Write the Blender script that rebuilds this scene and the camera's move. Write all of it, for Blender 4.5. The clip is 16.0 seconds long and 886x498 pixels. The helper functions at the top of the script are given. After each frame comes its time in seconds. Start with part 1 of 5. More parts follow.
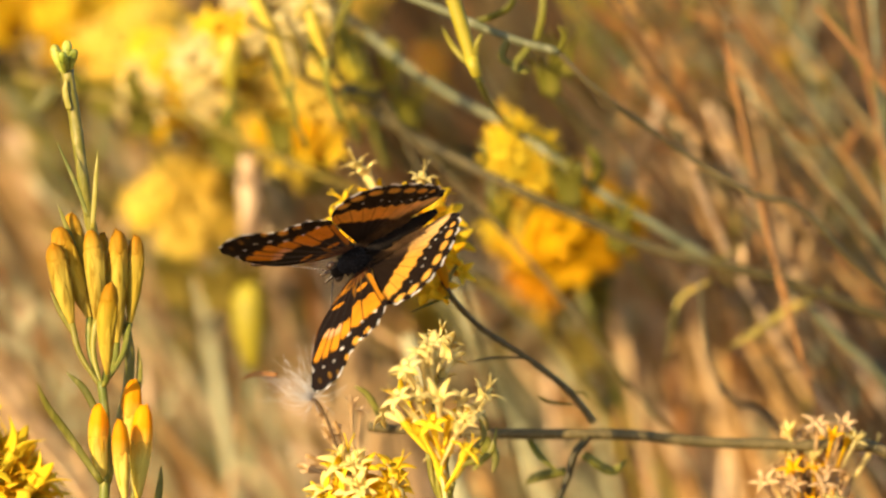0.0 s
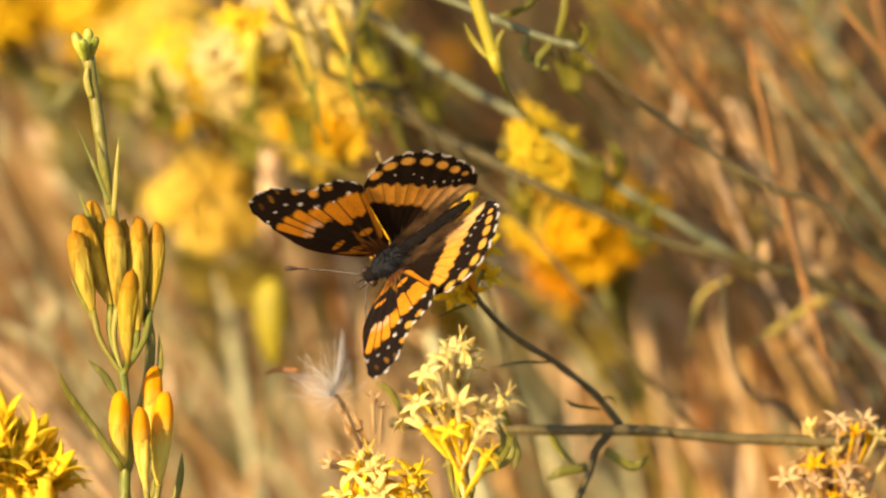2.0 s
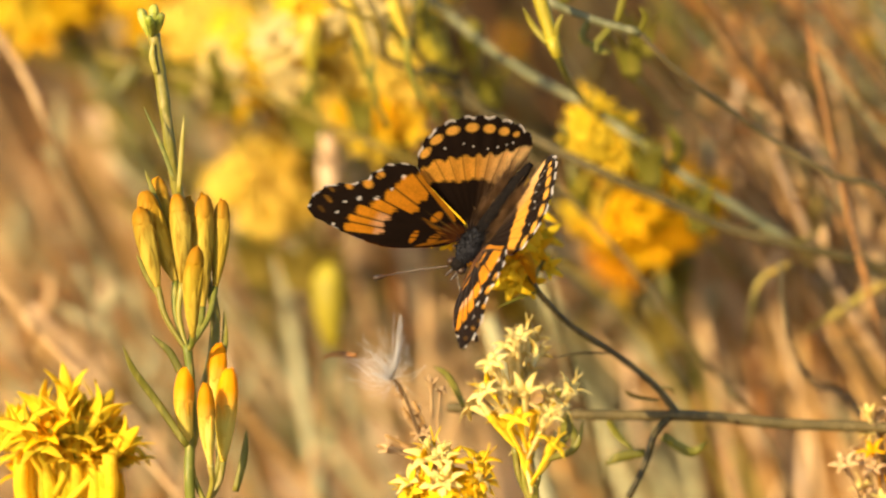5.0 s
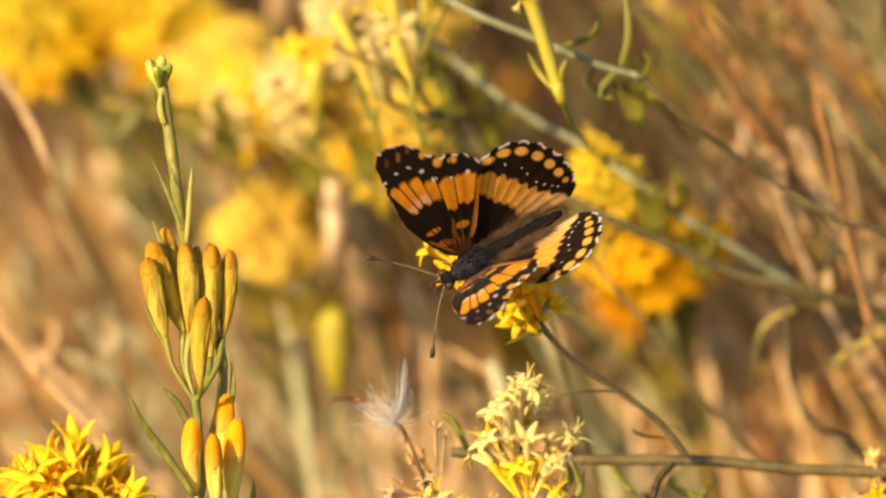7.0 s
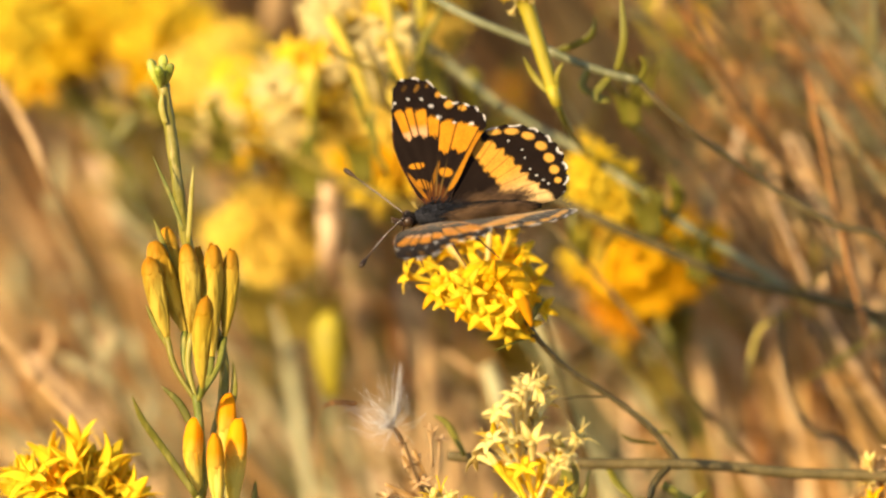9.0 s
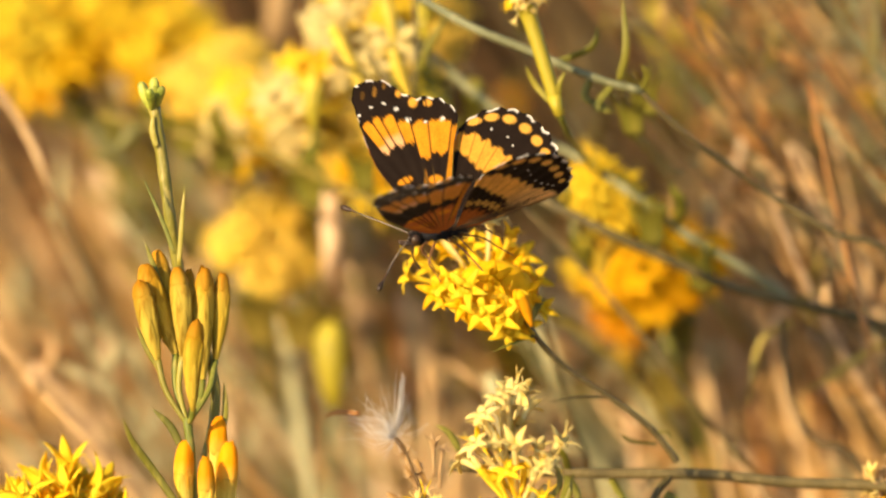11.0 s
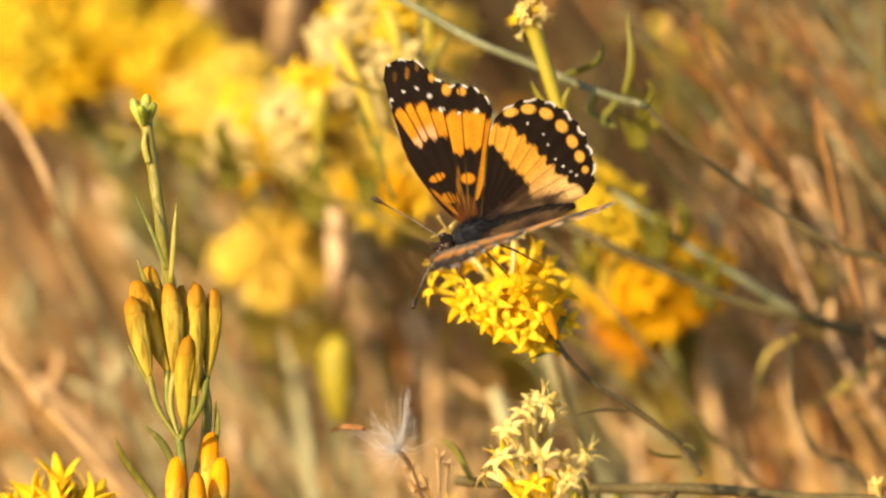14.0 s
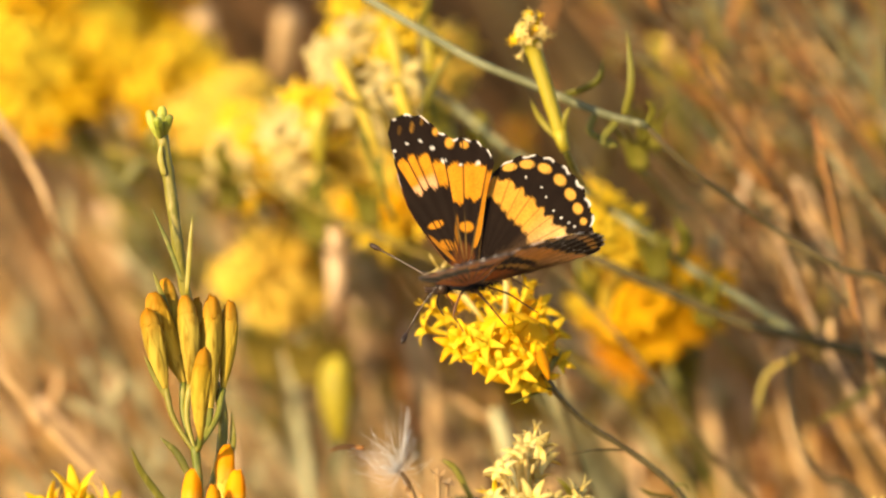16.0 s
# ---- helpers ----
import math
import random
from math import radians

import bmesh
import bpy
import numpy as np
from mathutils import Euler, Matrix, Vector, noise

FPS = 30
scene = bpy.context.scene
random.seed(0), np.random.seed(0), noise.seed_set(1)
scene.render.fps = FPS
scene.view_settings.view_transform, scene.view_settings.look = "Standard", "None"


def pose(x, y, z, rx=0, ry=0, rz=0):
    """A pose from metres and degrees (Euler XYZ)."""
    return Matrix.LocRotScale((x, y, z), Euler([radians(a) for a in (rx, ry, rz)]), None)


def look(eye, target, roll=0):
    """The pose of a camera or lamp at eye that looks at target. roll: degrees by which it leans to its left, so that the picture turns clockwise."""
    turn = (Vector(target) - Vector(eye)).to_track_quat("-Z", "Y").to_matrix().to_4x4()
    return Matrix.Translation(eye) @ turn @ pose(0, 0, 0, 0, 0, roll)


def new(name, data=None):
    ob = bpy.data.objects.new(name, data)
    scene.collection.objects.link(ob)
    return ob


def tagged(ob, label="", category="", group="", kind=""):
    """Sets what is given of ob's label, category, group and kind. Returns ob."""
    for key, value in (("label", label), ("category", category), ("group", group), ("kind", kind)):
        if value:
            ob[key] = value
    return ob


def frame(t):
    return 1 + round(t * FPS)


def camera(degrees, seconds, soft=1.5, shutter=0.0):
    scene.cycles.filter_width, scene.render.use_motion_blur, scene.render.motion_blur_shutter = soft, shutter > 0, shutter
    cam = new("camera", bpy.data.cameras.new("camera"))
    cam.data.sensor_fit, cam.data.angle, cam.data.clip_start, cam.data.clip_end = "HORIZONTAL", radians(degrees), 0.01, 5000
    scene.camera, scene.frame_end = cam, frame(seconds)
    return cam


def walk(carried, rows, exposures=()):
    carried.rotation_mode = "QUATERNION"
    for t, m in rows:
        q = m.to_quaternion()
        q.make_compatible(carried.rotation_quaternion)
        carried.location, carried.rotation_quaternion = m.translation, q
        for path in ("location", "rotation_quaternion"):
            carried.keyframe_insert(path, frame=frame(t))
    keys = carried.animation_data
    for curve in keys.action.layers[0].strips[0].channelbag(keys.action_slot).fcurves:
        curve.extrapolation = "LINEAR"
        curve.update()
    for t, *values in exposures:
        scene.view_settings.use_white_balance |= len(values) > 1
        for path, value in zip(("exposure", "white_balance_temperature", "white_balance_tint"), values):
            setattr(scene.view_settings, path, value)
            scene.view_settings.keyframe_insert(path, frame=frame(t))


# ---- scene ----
from mathutils import Quaternion
MM = 0.001
EYE = Vector((0.0, 0.0, 0.62))
REACH = 0.4751           # from the lens to the butterfly
UNIT = 0.001 / 15.7      # a working unit on the butterfly's plane
CAMERA_ROWS = [
    (0, 79.657, -1.168),
    (0.5, 79.510, -1.056),
    (1, 79.422, -0.974),
    (1.5, 79.516, -0.868),
    (2, 79.599, -0.868),
    (2.5, 79.569, -0.809),
    (3, 79.540, -0.544),
    (3.5, 79.616, -0.315),
    (4, 79.528, -0.262),
    (4.2, 79.375, -0.192),
    (6.3, 79.682, 0.000),
    (6.5, 79.788, 0.012),
    (7, 80.000, 0.000),
    (7.5, 80.012, 0.035),
    (8, 79.952, 0.000),
    (8.5, 80.035, -0.070),
    (10.8, 80.078, -0.007),
    (11, 80.184, -0.031),
    (11.5, 80.314, -0.207),
    (12, 80.337, -0.219),
    (12.5, 80.243, -0.137),
    (13, 80.267, -0.042),
    (13.5, 80.373, -0.042),
    (14, 80.384, 0.040),
    (14.5, 80.431, 0.075),
    (15, 80.514, 0.040),
    (15.5, 80.572, 0.087),
    (16, 80.654, 0.040),
]
# seconds, place, turn, lift of the right and left wings, sweep of the forewings, droop of the hindwings
BUTTERFLY_ROWS = [
    (0, (-0.0005, 0.4711, 0.5327), (0.047, 0.353, 0.665, -0.657), 66, 67, 1, 3, 5, 3),
    (0.5, (0.0002, 0.4709, 0.5308), (0.046, 0.372, 0.594, -0.711), 79, 73, 2, 4, 5, 9),
    (1, (0.0020, 0.4710, 0.5319), (0.008, 0.392, 0.603, -0.695), 85, 76, 2, 5, 5, 5),
    (1.5, (0.0032, 0.4717, 0.5329), (0.122, 0.361, 0.560, -0.736), 67, 68, 3, 3, 1, 0),
    (2, (0.0009, 0.4721, 0.5319), (0.094, 0.344, 0.574, -0.737), 60, 57, 1, 4, 3, 6),
    (2.5, (0.0009, 0.4722, 0.5309), (0.092, 0.383, 0.534, -0.748), 70, 67, 1, 2, 1, 8),
    (3, (0.0017, 0.4714, 0.5312), (0.023, 0.423, 0.581, -0.695), 77, 71, -5, 5, 3, 1),
    (3.5, (0.0026, 0.4717, 0.5296), (0.187, 0.403, 0.482, -0.756), 62, 60, 3, -3, -1, 8),
    (4, (0.0032, 0.4720, 0.5303), (0.156, 0.455, 0.536, -0.693), 53, 53, 1, 3, 3, 5),
    (6.5, (0.0037, 0.4710, 0.5341), (0.197, 0.350, 0.451, -0.797), 63, 67, 1, 2, 5, 10),
    (7, (0.0030, 0.4713, 0.5351), (0.159, 0.210, 0.517, -0.814), 61, 62, 5, 6, 3, 13),
    (7.5, (0.0038, 0.4710, 0.5378), (0.170, 0.039, 0.526, -0.833), 49, 48, 4, 9, 3, 7),
    (7.8, (0.0025, 0.4663, 0.5395), (0.096, 0.032, 0.536, -0.838), 61, 58, 3, 18, 2, 7),
    (8, (0.0042, 0.4668, 0.5407), (0.041, -0.084, 0.388, -0.917), 93, 57, 16, 2, -3, 3),
    (8.2, (0.0024, 0.4664, 0.5414), (0.028, -0.102, 0.481, -0.870), 59, 56, 9, 19, -3, -0),
    (8.5, (-0.0004, 0.4680, 0.5422), (0.027, -0.048, 0.196, -0.979), 24, 16, 6, 4, 4, -0),
    (11, (-0.0001, 0.4655, 0.5422), (0.067, 0.155, 0.091, -0.981), 46, 40, 1, -7, 6, -4),
    (11.5, (-0.0002, 0.4659, 0.5427), (0.087, 0.111, 0.342, -0.929), 48, 42, 1, -4, -4, -4),
    (12, (0.0005, 0.4662, 0.5428), (0.091, 0.091, 0.392, -0.911), 47, 42, 0, -6, -4, 3),
    (12.5, (0.0010, 0.4653, 0.5418), (0.062, 0.160, 0.107, -0.979), 50, 42, -0, -8, 7, -4),
    (13, (0.0014, 0.4654, 0.5425), (0.050, 0.161, 0.069, -0.983), 50, 42, 0, -7, 8, -4),
    (13.5, (0.0025, 0.4653, 0.5435), (0.118, 0.112, 0.280, -0.946), 52, 43, 0, -10, -6, -1),
    (14, (0.0029, 0.4641, 0.5434), (0.109, 0.104, 0.291, -0.945), 48, 41, -0, -8, -3, 1),
    (14.5, (0.0033, 0.4648, 0.5420), (0.041, 0.146, 0.083, -0.985), 49, 44, -1, -6, 6, -2),
    (15, (0.0030, 0.4647, 0.5418), (0.044, 0.148, 0.030, -0.988), 49, 41, -0, -7, 7, -4),
    (15.5, (0.0029, 0.4652, 0.5408), (0.078, 0.113, 0.215, -0.967), 44, 36, 0, -7, 4, -4),
    (16, (0.0024, 0.4653, 0.5404), (0.059, 0.114, 0.168, -0.977), 45, 38, 1, -4, 5, -3),
]
# seconds, millimetres right and up
SPRIG_SWAY = [
    (0, -1.0, -1.1), (0.5, -2.1, -1.1), (1, -2.0, -0.9), (1.5, -1.1, -0.3), (2, -1.1, -0.2), (2.5, -0.1, 0.6),
    (3, 0.2, 0.8), (3.5, 0.3, 0.3), (4, 0.2, 0.8), (4.2, -0.3, 1.0), (6.3, -0.4, -0.0), (6.5, -0.4, 0.2),
    (7, 0.0, -0.0), (7.5, 0.3, -0.2), (8, 0.6, 0.6), (8.5, 0.9, 0.7), (10.8, -0.9, -1.1), (11, -0.6, -1.0),
    (11.5, -0.3, -0.5), (12, -0.3, -0.4), (12.5, -0.8, -0.8), (13, -1.4, -1.2), (13.5, -1.7, -1.4), (14, -2.1, -1.2),
    (14.5, -2.1, -1.3), (15, -1.1, -0.9), (15.5, -0.1, -0.3), (16, -0.3, -0.3),
]
# seconds, millimetres right and up
BLOOM_SWAY = [
    (0, 0.1, 1.5), (0.5, 0.4, 1.6), (1, 1.3, 1.9), (1.5, 1.0, 1.9), (2, 0.8, 0.5), (2.5, 0.1, -0.6),
    (3, -0.0, -0.5), (3.5, 0.4, -0.5), (4, 0.6, -0.7), (6.5, 1.3, 0.8), (7, 1.1, 0.6), (7.5, 1.0, 1.1),
    (8, 1.3, 1.8), (8.5, 0.6, 0.2), (10.8, 0.5, 2.0), (11, 0.3, 1.5), (11.5, 0.4, 1.8), (12, 1.0, 1.6),
    (12.5, 0.9, 1.1), (13, 0.9, 1.5), (13.5, 2.1, 2.3), (14, 2.6, 1.7), (14.5, 2.3, 0.7), (15, 2.1, 0.5),
    (15.5, 2.2, -0.1), (16, 1.7, -0.6),
]
# seconds, degrees that the head leans over on its stem
BLOOM_TURN = [(0, 9), (1, 9), (2, 9), (3, 8), (4, 9), (6.5, 10), (7, 10), (7.5, 8), (8, 1), (8.5, 0), (10.8, 0), (16, 0)]
# seconds, millimetres right and up
PALE_SWAY = [
    (0, -0.4, 1.9), (0.5, -0.3, 2.0), (1, 0.6, 2.2), (1.5, 0.5, 1.4), (2, -0.6, 0.8), (2.5, -1.2, 0.5),
    (3, -1.0, 0.1), (3.5, -0.1, 0.3), (4, 0.1, 0.4), (4.2, 0.1, 0.4), (6.3, 0.8, 0.5), (6.5, 0.7, 0.4),
    (7, 0.0, -0.0), (7.5, 0.1, 0.5), (8, 0.0, 0.6), (8.5, 1.1, 0.2), (10.8, -0.7, 1.5), (11, -1.0, 1.0),
    (11.5, -0.8, 1.3), (12, -0.2, 1.1), (12.5, -0.3, 0.6), (13, -0.3, 1.0), (13.5, 0.8, 1.8), (14, 1.3, 1.2),
    (14.5, 1.0, 0.2), (15, 0.8, -0.1), (15.5, 0.9, -0.6), (16, 0.4, -1.1),
]

cam = camera(12, 16.0, soft=2.2, shutter=0.0)
cam.data.dof.use_dof = True
cam.data.dof.focus_distance = REACH + 0.001
cam.data.dof.aperture_fstop = 15.5
walk(cam, [(t, pose(*EYE, tilt, 0, turn)) for t, tilt, turn in CAMERA_ROWS])

# ---- world and sun ----
SUN_TO = Vector((-0.59, -0.69, 0.40)).normalized()
world = bpy.data.worlds.new("sky")
scene.world = world
world.use_nodes = True
sky = world.node_tree.nodes.new("ShaderNodeTexSky")
sky.sky_type = "NISHITA"
sky.sun_disc = False
sky.sun_elevation = math.asin(SUN_TO.z)
sky.sun_rotation = math.atan2(SUN_TO.x, SUN_TO.y)
background = world.node_tree.nodes["Background"]
background.inputs["Strength"].default_value = 0.122
world.node_tree.links.new(sky.outputs["Color"], background.inputs["Color"])
sun = new("sun", bpy.data.lights.new("sun", "SUN"))
sun.data.energy = 5.0
sun.data.angle = radians(0.6)
sun.data.color = (1.0, 0.765, 0.45)
sun.matrix_world = look(SUN_TO * 5, (0, 0, 0))
scene.view_settings.exposure = 0.87

# ---- placing ----
TILT = Euler((radians(80), 0, 0)).to_matrix()
UP = TILT @ Vector((0, 1, 0))
RIGHT = Vector((1, 0, 0))
TOWARD = TILT @ Vector((0, 0, 1))


def deep(d):
    """Spreads out what stands behind the flowers."""
    return d if d < 0.03 else 0.03 + (d - 0.03) * 1.7


def spot(a, b, d=0.0):
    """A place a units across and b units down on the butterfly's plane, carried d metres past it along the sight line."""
    d = deep(d)
    s = (REACH + d) / REACH
    return EYE + TILT @ Vector(((a - 784) * UNIT * s, (441 - b) * UNIT * s, -(REACH + d)))


# ---- materials ----
def tree(name):
    m = bpy.data.materials.new(name)
    m.use_nodes = True
    return m, m.node_tree.nodes, m.node_tree.links, m.node_tree.nodes["Principled BSDF"], m.node_tree.nodes["Material Output"]


def ramp_mix(nodes, links, fac, a, b):
    mix = nodes.new("ShaderNodeMix")
    mix.data_type = "RGBA"
    links.new(fac, mix.inputs[0])
    for slot, c in ((6, a), (7, b)):
        if hasattr(c, "links"):
            links.new(c, mix.inputs[slot])
        else:
            mix.inputs[slot].default_value = (*c, 1)
    return mix.outputs[2]


def plant(name, c1, c2, c3=None, grain=900, rough=0.55, through_light=0.0, bump=0.25, streak=1.0, island=0.0, spec=0.35, ripe=None, dyed=True):
    """Plant tissue: two colours in soft blotches, a third in fine flecks, streaks along z, some light passing through."""
    if dyed:
        c1, c2, c3, ripe = [c and (c[0], c[1] * 0.85, c[2] * 0.63) for c in (c1, c2, c3, ripe)]
    m, nodes, links, bsdf, out = tree(name)
    coord = nodes.new("ShaderNodeTexCoord")
    mapping = nodes.new("ShaderNodeMapping")
    mapping.inputs["Scale"].default_value = (1, 1, streak)
    links.new(coord.outputs["Object"], mapping.inputs["Vector"])
    info = nodes.new("ShaderNodeObjectInfo")
    big = nodes.new("ShaderNodeTexNoise")
    big.inputs["Scale"].default_value = grain * 0.28
    big.inputs["Detail"].default_value = 3
    fine = nodes.new("ShaderNodeTexNoise")
    fine.inputs["Scale"].default_value = grain * 1.6
    fine.inputs["Detail"].default_value = 4
    for n in (big, fine):
        links.new(mapping.outputs["Vector"], n.inputs["Vector"])
    stretch = nodes.new("ShaderNodeMapRange")
    stretch.inputs["From Min"].default_value, stretch.inputs["From Max"].default_value = 0.34, 0.66
    links.new(big.outputs["Fac"], stretch.inputs["Value"])
    colour = ramp_mix(nodes, links, stretch.outputs["Result"], c1, c2)
    if c3:
        fleck = nodes.new("ShaderNodeMapRange")
        fleck.inputs["From Min"].default_value, fleck.inputs["From Max"].default_value = 0.52, 0.72
        links.new(fine.outputs["Fac"], fleck.inputs["Value"])
        colour = ramp_mix(nodes, links, fleck.outputs["Result"], colour, c3)
    if ripe:
        grade = nodes.new("ShaderNodeAttribute")
        grade.attribute_name = "ripe"
        blur = nodes.new("ShaderNodeMath")
        blur.operation = "MULTIPLY_ADD"
        blur.use_clamp = True
        links.new(fine.outputs["Fac"], blur.inputs[0])
        blur.inputs[1].default_value = 0.5
        centre = nodes.new("ShaderNodeMath")
        centre.operation = "MULTIPLY_ADD"
        links.new(grade.outputs["Fac"], centre.inputs[0])
        centre.inputs[1].default_value, centre.inputs[2].default_value = 1.15, -0.28
        links.new(centre.outputs[0], blur.inputs[2])
        colour = ramp_mix(nodes, links, blur.outputs[0], colour, ripe)
    hsv = nodes.new("ShaderNodeHueSaturation")
    value = nodes.new("ShaderNodeMapRange")
    value.inputs["To Min"].default_value, value.inputs["To Max"].default_value = 0.82, 1.18
    if island:
        geo = nodes.new("ShaderNodeNewGeometry")
        links.new(geo.outputs["Random Per Island"], value.inputs["Value"])
        value.inputs["To Min"].default_value, value.inputs["To Max"].default_value = 1 - island, 1 + island
    else:
        links.new(info.outputs["Random"], value.inputs["Value"])
    links.new(value.outputs["Result"], hsv.inputs["Value"])
    links.new(colour, hsv.inputs["Color"])
    links.new(hsv.outputs["Color"], bsdf.inputs["Base Color"])
    bsdf.inputs["Roughness"].default_value = rough
    bsdf.inputs["Specular IOR Level"].default_value = spec
    relief = nodes.new("ShaderNodeBump")
    relief.inputs["Strength"].default_value = bump
    relief.inputs["Distance"].default_value = 0.0002
    links.new(fine.outputs["Fac"], relief.inputs["Height"])
    links.new(relief.outputs["Normal"], bsdf.inputs["Normal"])
    if through_light:
        glow = nodes.new("ShaderNodeBsdfTranslucent")
        links.new(hsv.outputs["Color"], glow.inputs["Color"])
        mix = nodes.new("ShaderNodeMixShader")
        mix.inputs[0].default_value = through_light
        links.new(bsdf.outputs[0], mix.inputs[1])
        links.new(glow.outputs[0], mix.inputs[2])
        links.new(mix.outputs[0], out.inputs["Surface"])
    return m


PETAL = plant("petal_yellow", (0.86, 0.62, 0.022), (0.88, 0.67, 0.05), (0.82, 0.51, 0.012), 700, 0.6, 0.42, 0.15, spec=0.12, dyed=False)
PETAL_DEEP = plant("petal_golden", (0.87, 0.51, 0.004), (0.90, 0.58, 0.008), (0.82, 0.40, 0.003), 700, 0.6, 0.42, 0.15, spec=0.12, dyed=False)
PETAL_PALE = plant("petal_pale_yellow", (0.77, 0.62, 0.20), (0.81, 0.70, 0.34), (0.71, 0.50, 0.09), 700, 0.6, 0.36, 0.2, spec=0.15, dyed=False)
PETAL_LEMON = plant("petal_lemon", (0.80, 0.555, 0.06), (0.83, 0.63, 0.12), (0.72, 0.43, 0.03), 700, 0.6, 0.36, 0.15, spec=0.1, dyed=False)
PETAL_ORANGE = plant("petal_orange", (0.68, 0.28, 0.003), (0.72, 0.34, 0.004), (0.62, 0.22, 0.003), 700, 0.6, 0.36, 0.15, spec=0.08, dyed=False)
# Highlights and amber shadows of the buds are partly put into these blotches.
BUD = plant("bud_olive_gold", (0.42, 0.275, 0.012), (0.60, 0.44, 0.07), (0.20, 0.115, 0.005), 800, 0.65, 0.25, 0.8, 0.22, spec=0.1, ripe=(0.46, 0.19, 0.005), dyed=False)
BUD_TIP = plant("bud_tip_amber", (0.66, 0.34, 0.012), (0.82, 0.48, 0.02), (0.50, 0.20, 0.01), 800, 0.45, 0.15, 0.3, 0.4, dyed=False)
BUD_PALE = plant("bud_straw_yellow", (0.66, 0.50, 0.06), (0.74, 0.61, 0.14), (0.56, 0.38, 0.03), 800, 0.65, 0.3, 0.5, 0.22, spec=0.1, ripe=(0.84, 0.33, 0.002), dyed=False)
BUD_LEMON = plant("bud_lemon", (0.56, 0.40, 0.03), (0.64, 0.49, 0.07), (0.44, 0.30, 0.025), 700, 0.5, 0.25, 0.3, 0.3, dyed=False)
BUD_LIME = plant("bud_lime_yellow", (0.36, 0.29, 0.016), (0.46, 0.37, 0.03), (0.27, 0.23, 0.015), 500, 0.5, 0.25, 0.3, 0.3, dyed=False)
BUD_GREEN = plant("bud_green", (0.26, 0.30, 0.03), (0.42, 0.42, 0.07), (0.16, 0.20, 0.02), 800, 0.45, 0.15, 0.3, 0.3, dyed=False)
STEM = plant("stem_green", (0.10, 0.14, 0.02), (0.18, 0.21, 0.035), (0.28, 0.28, 0.07), 900, 0.5, 0.0, 0.4, 0.3)
STEM_YELLOW = plant("stem_yellow_green", (0.16, 0.175, 0.022), (0.25, 0.24, 0.04), (0.36, 0.34, 0.12), 900, 0.5, 0.0, 0.4, 0.3)
STEM_GREY = plant("stem_grey_green", (0.12, 0.125, 0.055), (0.19, 0.19, 0.09), (0.30, 0.285, 0.15), 500, 0.55, 0.0, 0.4, 0.4, dyed=False)
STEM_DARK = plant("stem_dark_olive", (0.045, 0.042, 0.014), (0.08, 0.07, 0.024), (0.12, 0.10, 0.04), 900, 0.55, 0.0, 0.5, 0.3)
SAGE = plant("stem_sage", (0.27, 0.25, 0.12), (0.39, 0.36, 0.19), (0.49, 0.44, 0.26), 500, 0.6, 0.0, 0.4, 0.4, dyed=False)
OLIVE = plant("leaf_olive", (0.13, 0.115, 0.018), (0.21, 0.18, 0.032), (0.29, 0.24, 0.05), 500, 0.55, 0.15, 0.3, 0.4)
# Twig's own brown, held lower to put in shade at the upper right.
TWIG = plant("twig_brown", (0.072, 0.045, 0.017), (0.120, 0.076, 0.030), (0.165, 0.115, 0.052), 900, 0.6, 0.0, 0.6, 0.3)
STEM_BROWN = plant("stem_olive_brown", (0.070, 0.062, 0.025), (0.115, 0.098, 0.042), (0.155, 0.135, 0.07), 900, 0.6, 0.0, 0.6, 0.3)
LEAF = plant("leaf_green", (0.11, 0.125, 0.014), (0.19, 0.20, 0.028), (0.26, 0.26, 0.06), 800, 0.45, 0.2, 0.25, 0.3)
LEAF_PALE = plant("leaf_yellow_green", (0.368, 0.336, 0.064), (0.48, 0.432, 0.136), (0.528, 0.368, 0.08), 500, 0.5, 0.25, 0.25, 0.3)
STRAW = plant("straw", (0.40, 0.265, 0.105), (0.50, 0.35, 0.155), (0.30, 0.185, 0.068), 350, 0.6, 0.1, 0.3, 0.2)
STRAW_PALE = plant("straw_pale", (0.53, 0.395, 0.23), (0.61, 0.48, 0.31), (0.45, 0.315, 0.16), 300, 0.6, 0.15, 0.3, 0.2)
STRAW_CREAM = plant("straw_cream", (0.68, 0.56, 0.43), (0.76, 0.65, 0.53), (0.56, 0.43, 0.30), 300, 0.6, 0.15, 0.3, 0.2)
STRAW_RUST = plant("straw_rust", (0.27, 0.14, 0.046), (0.37, 0.20, 0.07), (0.20, 0.097, 0.03), 300, 0.6, 0.1, 0.3, 0.2)
# Darker than straw: shadow deep in the bush is put into the colour.
GRASS_SHADED = plant("dry_grass", (0.10, 0.055, 0.022), (0.18, 0.105, 0.042), (0.065, 0.035, 0.015), 120, 0.65, 0.15, 0.2, 0.2, island=0.6)
# Dark tone of the blades that stand for shade behind the straws.
SHADE_BRUSH = plant("brush_shade", (0.07, 0.046, 0.022), (0.12, 0.08, 0.036), (0.045, 0.03, 0.015), 200, 0.7, 0.0, 0.3, 0.2, island=0.5)
GRASS_PALE = plant("pale_dry_grass", (0.36, 0.235, 0.11), (0.48, 0.33, 0.17), (0.26, 0.15, 0.065), 120, 0.65, 0.15, 0.2, 0.2, island=0.5)
SOIL = plant("dry_soil", (0.14, 0.085, 0.04), (0.2, 0.125, 0.065), (0.1, 0.06, 0.03), 12, 0.9, 0.0, 0.6)
